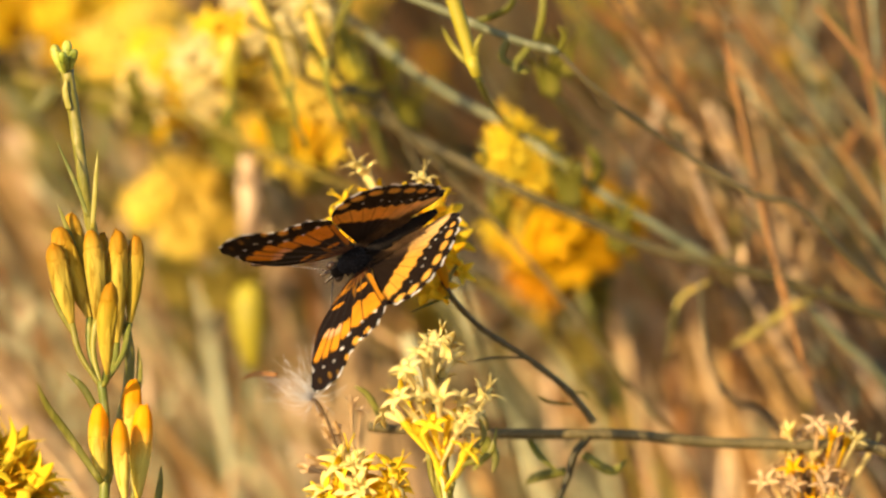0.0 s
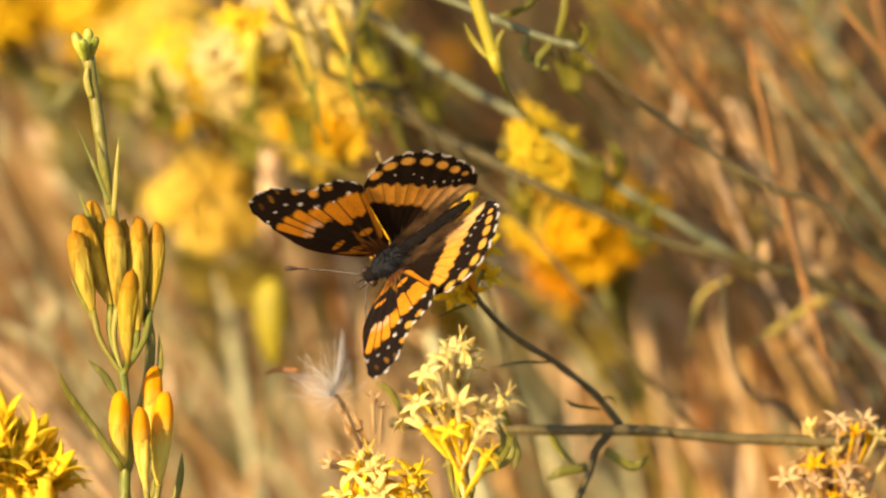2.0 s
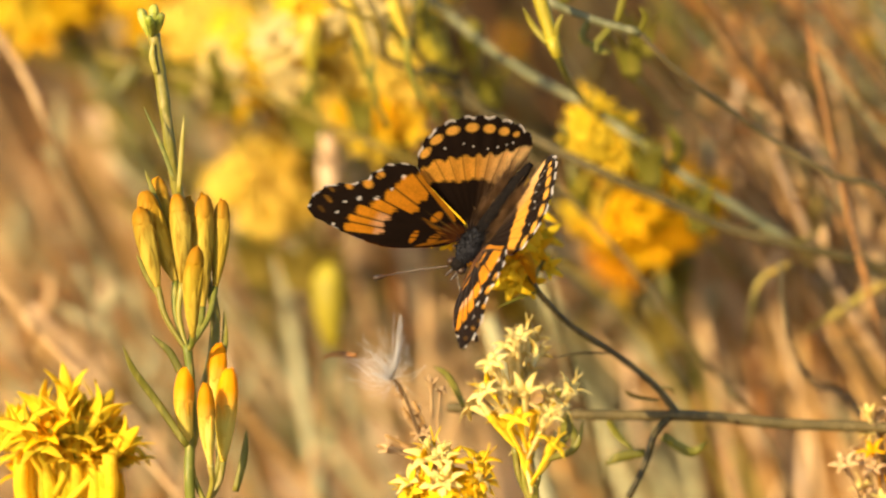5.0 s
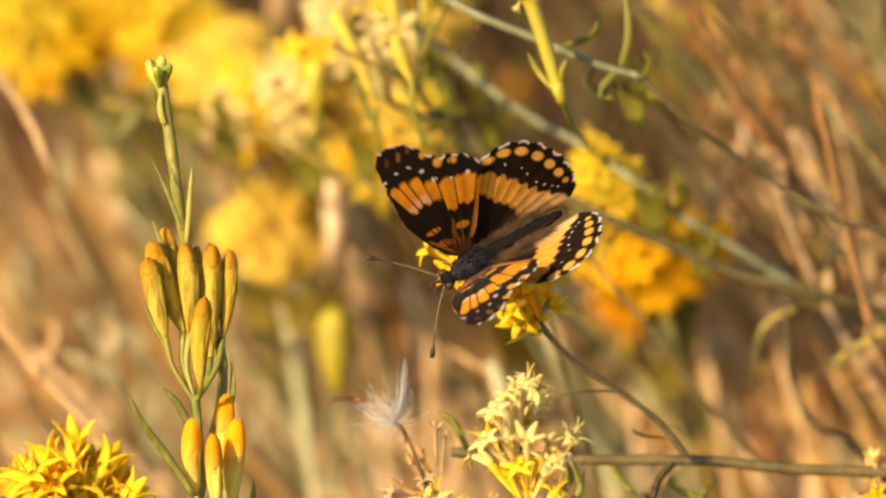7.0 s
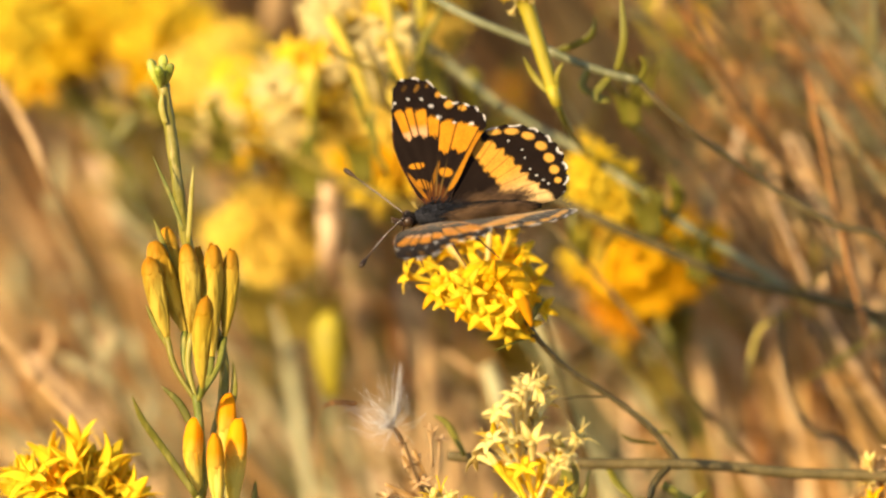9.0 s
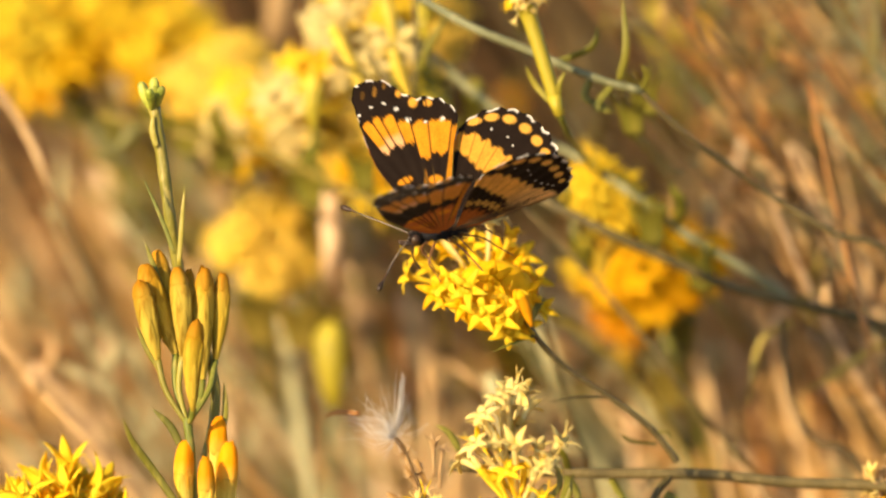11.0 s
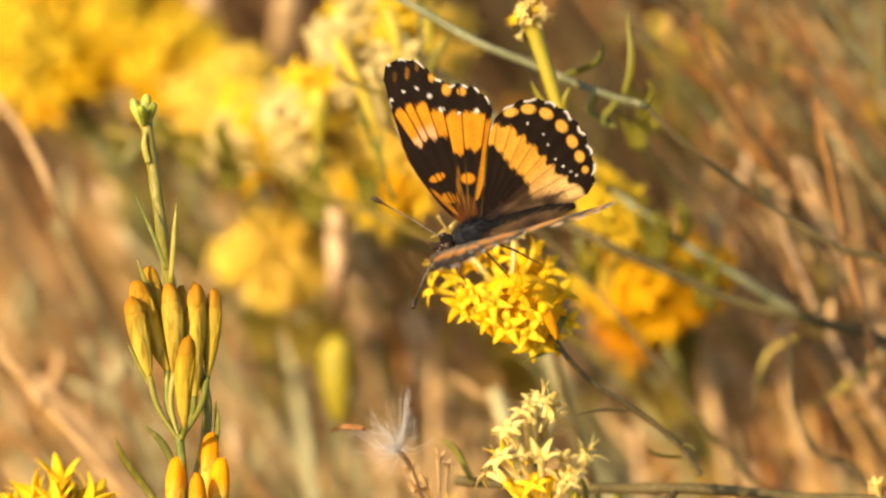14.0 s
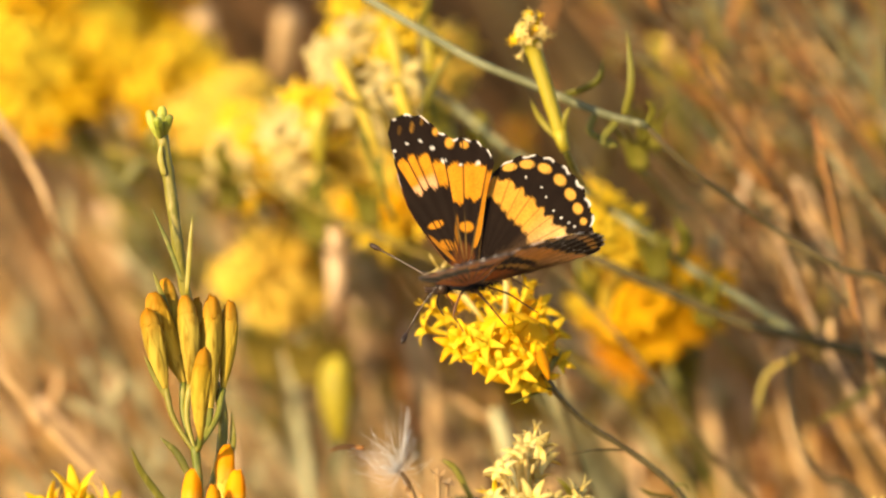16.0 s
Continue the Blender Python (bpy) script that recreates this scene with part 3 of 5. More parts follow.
def build_background():
    yellow = "bright yellow rabbitbrush cluster, out of focus among dry grass"
    flower_cluster(85, 62, 0.11, 104, 90, 30, "yellow", 1, yellow, scale=1.3)
    flower_cluster(40, -70, 0.13, 120, 80, 22, "yellow", 2, yellow, scale=1.3)
    flower_cluster(262, 105, 0.11, 40, 46, 8, "yellow", 3, yellow, scale=1.2)
    flower_cluster(195, -50, 0.125, 52, 55, 9, "deep", 4, yellow, scale=1.1)
    flower_cluster(484, 428, 0.09, 84, 60, 26, "lemon", 5, "hazy yellow flower cluster on a pale green stalk", [(505, 560, 0.115), (560, 880, 0.12)], 16, STEM_GREY, 0.8)
    flower_cluster(1152, 478, 0.078, 104, 70, 54, "deep", 6, "golden yellow rabbitbrush cluster behind grey stems", [(1190, 590, 0.075), (1250, 760, 0.09)], 9, STEM, 0.85)
    flower_cluster(1110, 556, 0.085, 30, 20, 5, "orange", 7, "orange fading rabbitbrush cluster in shade", scale=0.7)
    flower_cluster(1070, 345, 0.056, 48, 54, 12, "yellow", 8, yellow, [(1104, 410, 0.10), (1150, 600, 0.16)], scale=0.75)
    flower_cluster(912, 140, 0.2, 16, 14, 2, "orange", 20, "orange fading flower in the haze", scale=0.35)
    flower_cluster(1284, 408, 0.06, 22, 13, 2, "deep", 9, "small golden flower behind a grey stem", scale=0.3)
    pale = "pale straw-yellow flower tuft, out of focus"
    flower_cluster(445, 200, 0.085, 52, 54, 16, "pale", 10, pale, scale=0.85)
    flower_cluster(505, 245, 0.082, 52, 46, 11, "pale", 11, pale, scale=0.85)
    flower_cluster(568, 142, 0.066, 58, 52, 8, "pale", 13, pale, scale=0.8)
    flower_cluster(620, 30, 0.06, 50, 60, 7, "pale", 14, pale, scale=0.8)
    flower_cluster(682, 302, 0.07, 46, 30, 5, "yellow", 15, yellow, scale=0.9)
    flower_cluster(720, 228, 0.066, 70, 28, 7, "lemon", 16, yellow, scale=0.9)
    flower_cluster(838, 612, 0.12, 26, 26, 4, "lemon", 17, "dull yellow cluster in shade behind the bloom", scale=1.1)
    ob = thing("bud_cluster", spot(1168, 95, 0.13), "dull yellow buds far back in the shrub", "flower bud")
    for i, (x, y, w) in enumerate(((1160, -20, 24), (1185, 10, 20), (1235, -10, 18))):
        add_bud(ob, (x + 14, y + 90, 0.13), (x, y, 0.13), w, BUD_LIME if i < 2 else BUD_TIP, BUD_LEMON if i < 2 else BUD_TIP, 130 + i, (x + 60, y + 220, 0.135), STEM)
    for k, (a, b, d, w, h, n, tone) in enumerate(((668, 90, 0.065, 44, 60, 5, "pale"), (650, -80, 0.07, 60, 60, 6, "pale"), (395, 160, 0.098, 40, 34, 8, "lemon"), (530, 190, 0.085, 46, 56, 10, "pale"), (640, 262, 0.08, 46, 30, 5, "lemon"), (705, 55, 0.06, 36, 46, 6, "pale"), (430, 112, 0.1, 30, 30, 6, "lemon"), (770, 60, 0.085, 30, 50, 5, "lemon"))):
        flower_cluster(a, b, d, w, h, n, tone, 200 + k, pale if tone == "pale" else yellow, scale=0.95)
    for a, b, d, w in ((395, 225, 0.075, 15), (545, 285, 0.07, 14), (640, 255, 0.06, 12), (330, 190, 0.09, 14), (790, 200, 0.06, 12), (870, 215, 0.055, 11), (1150, 350, 0.05, 13), (1235, 430, 0.05, 12), (760, 120, 0.06, 10), (455, 525, 0.085, 22), (530, 535, 0.08, 24), (585, 530, 0.09, 20), (1180, 640, 0.09, 18), (1115, 155, 0.04, 9), (1140, 120, 0.045, 9)):
        ob = thing("leaf_tuft", spot(a, b + 60, d), "small dark green leaf tuft among the flower clusters", "leaf", "leaf tufts")
        for k in range(4):
            add_leaf(ob, [(a + 8 * k, b + 60, d), (a - 14 + 12 * k, b + 15, d - 0.001), (a - 42 + 27 * k, b - 30 + 9 * (k % 2), d - 0.003)], w * 0.6, OLIVE if w > 16 else LEAF)
        add_stem(ob, [(a + 10, b + 58, d), (a + 70, b + 130, d + 0.03), (a + 260, b + 400, d + 0.10), (a + 700, b + 2600, d + 0.14), (a + 900, b + 7800, d + 0.16)], 5, 6, STEM)
    # leaning buds behind the wings
    ob = thing("bud_cluster", spot(800, 330, 0.06), "blurred olive-yellow rabbitbrush buds leaning on thin stalks", "flower bud")
    for i, (base, head, w) in enumerate((((812, 235, 0.06), (755, 85, 0.06), 25), ((848, 195, 0.064), (838, 115, 0.064), 22), ((730, 150, 0.038), (700, 60, 0.038), 13),
                                         ((760, 190, 0.053), (690, 160, 0.053), 15), ((668, 195, 0.045), (620, 70, 0.045), 13), ((640, 120, 0.045), (590, 20, 0.045), 13),
                                         ((560, 210, 0.06), (560, 110, 0.06), 20), ((700, 60, 0.045), (680, -40, 0.045), 14), ((755, 60, 0.053), (740, -60, 0.053), 16))):
        add_bud(ob, base, head, w, BUD_LEMON if i in (2, 3, 4, 5, 7) else BUD_LIME, BUD_LIME if i < 2 else BUD_LEMON, 60 + i, (base[0] + 25, base[1] + 110, base[2] + 0.002), STEM)
    ob = thing("bud_cluster", spot(590, 690, 0.083), "blurred yellow-green bud in the dry grass", "flower bud")
    add_bud(ob, (596, 700, 0.078), (590, 545, 0.078), 33, BUD_LIME, BUD_LIME, 71, (604, 870, 0.082), STEM_GREY)
    # the tube-shaped opening head above
    ob = thing("opening_flower", spot(988, 166, 0.021), "slim yellow flower head just opening on a bent stalk", "flower")
    line = smooth_line([spot(992, 172, 0.021), spot(978, 126, 0.021), spot(958, 61, 0.021), spot(940, 6, 0.021), spot(934, -14, 0.021)], 6)
    part("flower_tube", Shape().sweep(line, lambda t: float(np.interp(t, (0, 0.1, 0.35, 0.7, 0.9, 1), (7, 11, 13, 14, 19, 14))) * UNIT * 1.04, 12, 1.0, None, 5, 0.05), BUD_LIME, ob)
    part("calyx", Shape().sweep([spot(995, 182, 0.021), spot(990, 166, 0.021), spot(984, 146, 0.021)], (9 * UNIT, 14 * UNIT), 9), BUD_LIME, ob)
    add_stem(ob, [(995, 180, 0.021), (1016, 225, 0.03), (1048, 267, 0.0515)], 6, 6, STEM)
    mouth = spot(933, -20, 0.021)
    r = random.Random(15)
    for k in range(30):
        way = (UP * 0.45 - RIGHT * 0.12 + TOWARD * 0.3 + Vector((r.gauss(0, 0.7), r.gauss(0, 0.7), r.gauss(0, 0.7)))).normalized()
        place("floret", FLORET_MESH["star_pale" if k % 3 else "star_yellow"][k % 6], ob, aim(mouth, way, k, r.uniform(0.26, 0.42)))
    add_leaf(ob, [(977, 156, 0.022), (952, 126, 0.022), (934, 94, 0.021)], 6, STEM_YELLOW)
    add_leaf(ob, [(992, 166, 0.022), (994, 126, 0.02), (1004, 104, 0.02)], 5, STEM_YELLOW)
    # leaning shrub stems
    grey = "slender grey-green shrub stem, leaning and out of focus"
    ob = thing("shrub_stem", spot(1568, 440, 0.036), grey, "stem", "leaning stems")
    add_stem(ob, [(640, -90, 0.034), (760, -20, 0.032), (840, 25, 0.03), (930, 62, 0.029), (1050, 112, 0.028), (1140, 138, 0.028)], 8, 7, STEM_GREY)
    add_stem(ob, to_ground([(1136, 136, 0.028), (1200, 200, 0.03), (1300, 275, 0.033), (1380, 330, 0.035), (1480, 390, 0.036), (1620, 470, 0.039)], (300, 0)), 5, 8, STEM_BROWN)
    for pts in ([(1100, 118, 0.028), (1112, 60, 0.027), (1105, -30, 0.027)], [(1050, 112, 0.028), (1040, 150, 0.028), (1090, 170, 0.028)], [(1140, 138, 0.028), (1150, 110, 0.027), (1138, 90, 0.026)],
                [(985, 88, 0.029), (1050, 60, 0.028), (1062, 20, 0.028)], [(1090, 125, 0.028), (1060, 165, 0.027), (1090, 175, 0.027)]):
        add_leaf(ob, pts, 7, LEAF)
    ob = thing("shrub_stem", spot(1568, 590, 0.054), grey, "stem", "leaning stems")
    add_stem(ob, to_ground([(700, 10, 0.054), (830, 130, 0.054), (950, 215, 0.053), (1040, 262, 0.052), (1120, 318, 0.051), (1210, 385, 0.051), (1300, 440, 0.052), (1420, 515, 0.053), (1600, 610, 0.054)], (300, 0)), 7, 8.5, STEM_GREY)
    for pts in ([(1200, 378, 0.051), (1210, 340, 0.049), (1190, 300, 0.048)], [(1130, 325, 0.051), (1180, 352, 0.05), (1120, 372, 0.049)]):
        add_leaf(ob, pts, 11, LEAF)
    ob = thing("shrub_stem", spot(1568, 560, 0.036), "dark olive shrub stem crossing behind the butterfly", "stem", "leaning stems")
    add_stem(ob, to_ground([(640, 160, 0.085), (700, 188, 0.07), (800, 240, 0.055), (930, 312, 0.05), (1060, 378, 0.048), (1180, 432, 0.048), (1300, 485, 0.048), (1450, 522, 0.048), (1620, 575, 0.05), (2000, 760, 0.055)], (300, 0)), 7, 11, STEM_DARK)
    for pts in ([(1240, 458, 0.048), (1262, 430, 0.047), (1258, 400, 0.046)], [(1395, 508, 0.048), (1440, 500, 0.047), (1470, 470, 0.046)], [(1000, 348, 0.049), (1010, 320, 0.047), (1000, 296, 0.047)]):
        add_leaf(ob, pts, 6, LEAF)
    ob = thing("shrub_stem", spot(690, 345, 0.054), "dark stem in the haze behind yellow clusters", "stem", "leaning stems")
    add_stem(ob, to_ground([(180, 180, 0.072), (330, 215, 0.069), (470, 245, 0.066), (600, 305, 0.06), (690, 345, 0.057), (900, 470, 0.06)], (400, 0)), 6, 6, OLIVE)
    for pts in ([(400, 228, 0.067), (385, 190, 0.066), (395, 160, 0.065)], [(540, 275, 0.063), (560, 240, 0.062), (590, 225, 0.06)], [(300, 205, 0.069), (270, 170, 0.068), (262, 140, 0.068)], [(250, 195, 0.07), (225, 230, 0.07), (205, 240, 0.07)]):
        add_leaf(ob, pts, 13, LEAF)
    # thin curved leaves and stalks on the far side
    ob = thing("curled_leaf", spot(1400, 550, 0.042), "curled yellow-green leaf hanging from a stem", "leaf")
    add_leaf(ob, [(1405, 545, 0.052), (1355, 575, 0.052), (1336, 630, 0.052), (1328, 695, 0.052)], 6, LEAF_PALE)
    ob = thing("curled_leaf", spot(1568, 590, 0.042), "yellow-tipped narrow leaf among dry stems", "leaf")
    add_leaf(ob, [(1620, 560, 0.052), (1540, 600, 0.052), (1480, 640, 0.052), (1422, 672, 0.052)], 7, LEAF_PALE)
    stalk([(1388, 540, 0.045), (1396, 640, 0.045), (1412, 700, 0.045), (1450, 760, 0.045), (1535, 818, 0.045)], 4, 6, STEM_BROWN, "thin dark curved stalk", "thin_stalk", "stem")
    tan = "dry tan grass stalk, out of focus"
    for pts, r0, r1, m in (
            ([(1235, 0, 0.15), (1290, 90, 0.15), (1345, 190, 0.15), (1400, 330, 0.15), (1440, 520, 0.16)], 17, 20, STRAW),
            ([(1345, -30, 0.12), (1332, 20, 0.12), (1318, 70, 0.12)], 9, 11, STRAW),
            ([(1350, -40, 0.12), (1400, 50, 0.12), (1440, 120, 0.12), (1462, 185, 0.12), (1520, 250, 0.125), (1600, 330, 0.13)], 8, 10, STRAW),
            ([(1398, -20, 0.16), (1430, 60, 0.16), (1480, 90, 0.16)], 12, 10, STRAW_RUST),
            ([(1530, -40, 0.14), (1550, 50, 0.14), (1580, 120, 0.14)], 16, 14, STEM_GREY),
            ([(1400, 130, 0.15), (1430, 200, 0.15), (1440, 330, 0.16)], 11, 12, STRAW_PALE),
            ([(1160, 140, 0.18), (1250, 200, 0.18), (1320, 230, 0.18)], 16, 18, STRAW_RUST),
            ([(1330, 330, 0.14), (1375, 350, 0.14), (1330, 390, 0.14)], 7, 10, STRAW_PALE),
            ([(1400, 330, 0.25), (1420, 480, 0.25), (1440, 700, 0.25)], 36, 40, STRAW_PALE),
            ([(1350, 700, 0.24), (1370, 800, 0.24), (1380, 900, 0.24)], 45, 45, STRAW_PALE),
            ([(1215, 300, 0.22), (1225, 400, 0.22), (1240, 560, 0.22)], 26, 26, STRAW),
            ([(1480, 470, 0.2), (1500, 600, 0.2), (1520, 720, 0.2)], 18, 20, STRAW_RUST),
            ([(-20, 110, 0.06), (45, 200, 0.06), (95, 310, 0.06), (150, 420, 0.075), (215, 560, 0.14), (260, 760, 0.24)], 7, 7, STRAW_PALE),
            ([(-30, 470, 0.18), (50, 620, 0.18), (110, 740, 0.18), (190, 900, 0.18)], 13, 17, STRAW_PALE),
            ([(-40, 380, 0.24), (80, 540, 0.24), (220, 680, 0.24), (330, 780, 0.24)], 17, 20, STRAW),
            ([(130, 640, 0.2), (160, 720, 0.2), (180, 800, 0.2)], 10, 15, STRAW_PALE),
            ([(120, 300, 0.28), (260, 500, 0.28), (330, 700, 0.28)], 15, 18, STRAW_PALE),
            ([(160, 200, 0.26), (240, 330, 0.26), (360, 560, 0.26)], 14, 16, STRAW),
            ([(60, 330, 0.30), (130, 480, 0.30), (200, 640, 0.30)], 20, 24, STRAW_RUST),
            ([(350, -60, 0.115), (376, 60, 0.12), (392, 160, 0.135), (450, 420, 0.25), (560, 700, 0.36)], 22, 15, STRAW_PALE),
            ([(505, -60, 0.115), (490, 60, 0.12), (484, 150, 0.135), (510, 400, 0.25), (620, 700, 0.36)], 22, 15, STRAW_PALE),
            ([(584, 292, 0.078), (590, 370, 0.078), (594, 450, 0.082), (600, 540, 0.11), (612, 760, 0.2)], 19, 15, STRAW_CREAM),
            ([(185, 235, 0.15), (205, 330, 0.15), (250, 450, 0.17), (330, 640, 0.25)], 20, 18, STRAW_CREAM),
            ([(395, 420, 0.17), (420, 540, 0.17), (470, 700, 0.2)], 22, 24, STRAW_CREAM),
            ([(655, 470, 0.16), (672, 560, 0.16), (700, 700, 0.18)], 20, 24, STRAW_CREAM),
            ([(840, 660, 0.15), (862, 740, 0.15), (900, 880, 0.16)], 26, 30, STRAW_CREAM),
            ([(1350, 640, 0.13), (1368, 720, 0.13), (1400, 860, 0.14)], 20, 24, STRAW_CREAM),
            ([(632, 380, 0.13), (660, 480, 0.13), (705, 640, 0.14)], 24, 26, STRAW_PALE),
            ([(735, 540, 0.15), (760, 640, 0.15), (800, 800, 0.16)], 22, 26, STRAW_PALE),
            ([(690, 400, 0.10), (700, 520, 0.10), (716, 640, 0.105), (745, 800, 0.12)], 9, 12, STRAW_RUST),
            ([(930, 560, 0.2), (1000, 700, 0.2), (1040, 860, 0.2)], 24, 26, STRAW_PALE),
            ([(1110, 630, 0.124), (1160, 760, 0.124), (1230, 900, 0.125)], 9, 24, STRAW),
            ([(1225, 590, 0.120), (1285, 720, 0.120), (1350, 900, 0.121)], 8, 22, STRAW),
            ([(1360, 610, 0.127), (1388, 740, 0.127), (1420, 900, 0.128)], 12, 34, STRAW_PALE),
            ([(1470, 640, 0.122), (1515, 780, 0.122), (1580, 900, 0.123)], 9, 27, STRAW),
            ([(1000, 690, 0.128), (1050, 800, 0.128), (1110, 900, 0.129)], 10, 22, STRAW),
            ([(1170, 720, 0.118), (1200, 800, 0.118), (1260, 900, 0.119)], 8, 20, STRAW),
            ([(1330, 560, 0.30), (1370, 700, 0.30), (1420, 900, 0.30)], 32, 36, STRAW_PALE),
            ([(1180, 640, 0.28), (1230, 760, 0.28), (1290, 900, 0.28)], 24, 28, STRAW),
            ([(1480, 640, 0.28), (1510, 760, 0.28), (1560, 900, 0.28)], 28, 30, STRAW_PALE),
            ([(1080, 560, 0.2), (1160, 640, 0.2), (1220, 760, 0.2)], 20, 22, STEM_GREY)):
        stalk(pts, r0, r1, m, tan)
    ob = thing("bud_cluster", spot(1470, 190, 0.11), "dry tan seed buds on a straw stalk", "flower bud")
    add_bud(ob, (1462, 190, 0.11), (1455, 120, 0.11), 13, STRAW_PALE, STRAW, 81, (1480, 260, 0.115), STRAW)
    add_bud(ob, (1465, 185, 0.112), (1475, 125, 0.112), 11, STRAW_PALE, STRAW, 82)
    ob = thing("bud_cluster", spot(1600, 200, 0.1), "yellow bud on a grey stalk at the edge of the grass", "flower bud")
    add_bud(ob, (1600, 190, 0.10), (1525, 140, 0.10), 17, BUD_LEMON, BUD_TIP, 83, (1680, 260, 0.105), STEM_GREY)


def scatter_stalks(count, seed, a_span, b_span, d_span, lean, radii, mats, label):
    """Single dry stalks that lean the same way, each a thing of its own."""
    r = random.Random(seed)
    for i in range(count):
        a, b, d = r.uniform(*a_span), r.uniform(*b_span), d_span[0] + (d_span[1] - d_span[0]) * r.random() ** 1.2
        k, long = max(0.12, r.gauss(*lean)), r.uniform(1300, 1900)
        c = r.gauss(0, 0.06)
        pts = [(a + k * q * long + c * long * math.sin(q * 3), b + q * long, d) for q in (0, 0.3, 0.6, 1.0)]
        w = r.uniform(*radii)
        ob = thing("grass_stalk", spot(*pts[-1]), label, "grass", "dry stalks")
        m = r.choice(mats)
        add_stem(ob, to_ground(pts, (k * 300, 0)), w * 0.55, w, m, n=6)
        for q in (1, 2):
            c0, c1 = spot(*pts[q]), spot(pts[q][0] + k * 40, pts[q][1] + 40, pts[q][2])
            part("joint", Shape().sweep([c0.lerp(c1, e) for e in (0, 0.25, 0.5, 0.75, 1)], lambda e: w * UNIT * (REACH + deep(d)) / REACH * (0.9 + 0.45 * math.sin(math.pi * e)), 6), m, ob)
        if i % 2 == 0:
            q = r.choice((1, 2))
            x, y, z = pts[q]
            side = r.choice((-1, 1))
            add_leaf(ob, [(x, y, z), (x + side * 30 - k * 40, y - 90, z - 0.002), (x + side * 70 - k * 90, y - 190, z - 0.004)], w * 0.9, m)


def leafy_twig(points, r0, r1, material, leaf_mat, n, seed, label, long=(60, 130), wide=(5, 8)):
    """A leaning twig with narrow leaves that stand off it on both sides."""
    r = random.Random(seed)
    ob = thing("leafy_twig", spot(*points[-1]), label, "twig", "leafy twigs")
    (a0, b0, _), (a1, b1, d1) = points[0], points[-1]
    k = max(-0.7, min(0.9, (a1 - a0) / max(60, b1 - b0)))
    add_stem(ob, to_ground([*points, (a1 + k * 420, b1 + 420, d1)], (k * 280, 0)), r0, r1, material, n=6)
    for i in range(n):
        q = (i + r.uniform(0.1, 0.9)) / n * (len(points) - 1)
        (x, y, z), (x2, y2, z2) = points[int(q)], points[int(q) + 1]
        f = q - int(q)
        x, y, z = x + (x2 - x) * f, y + (y2 - y) * f, z + (z2 - z) * f
        turn = math.atan2(-k, -1) + r.choice((-1, 1)) * r.uniform(0.35, 1.0)
        l = r.uniform(*long)
        dx, dy = math.sin(turn) * l, math.cos(turn) * l
        add_leaf(ob, [(x, y, z), (x + dx * 0.55, y + dy * 0.5, z - 0.001), (x + dx + r.uniform(-15, 15), y + dy, z - 0.002 * r.random())], r.uniform(*wide), leaf_mat)
    return ob


def scatter_twigs(count, seed, a_span, b_span, d_span, lean, radii, pairs, label, leaves=(3, 7), wide=(5, 9)):
    """Leafy twigs strewn over a stretch of the shrub."""
    r = random.Random(seed)
    for i in range(count):
        a, b, d = r.uniform(*a_span), r.uniform(*b_span), r.uniform(*d_span)
        k, l, c = r.gauss(*lean), r.uniform(350, 700), r.gauss(0, 30)
        material, leaf_mat = pairs[i % len(pairs)]
        w = r.uniform(*radii)
        pts = [(a + k * q * l + c * math.sin(q * 3), b + q * l, d + 0.012 * q) for q in (0, 0.33, 0.66, 1.0)]
        leafy_twig(pts, w * 0.6, w, material, leaf_mat, r.randint(*leaves), seed * 100 + i, label, wide=wide)


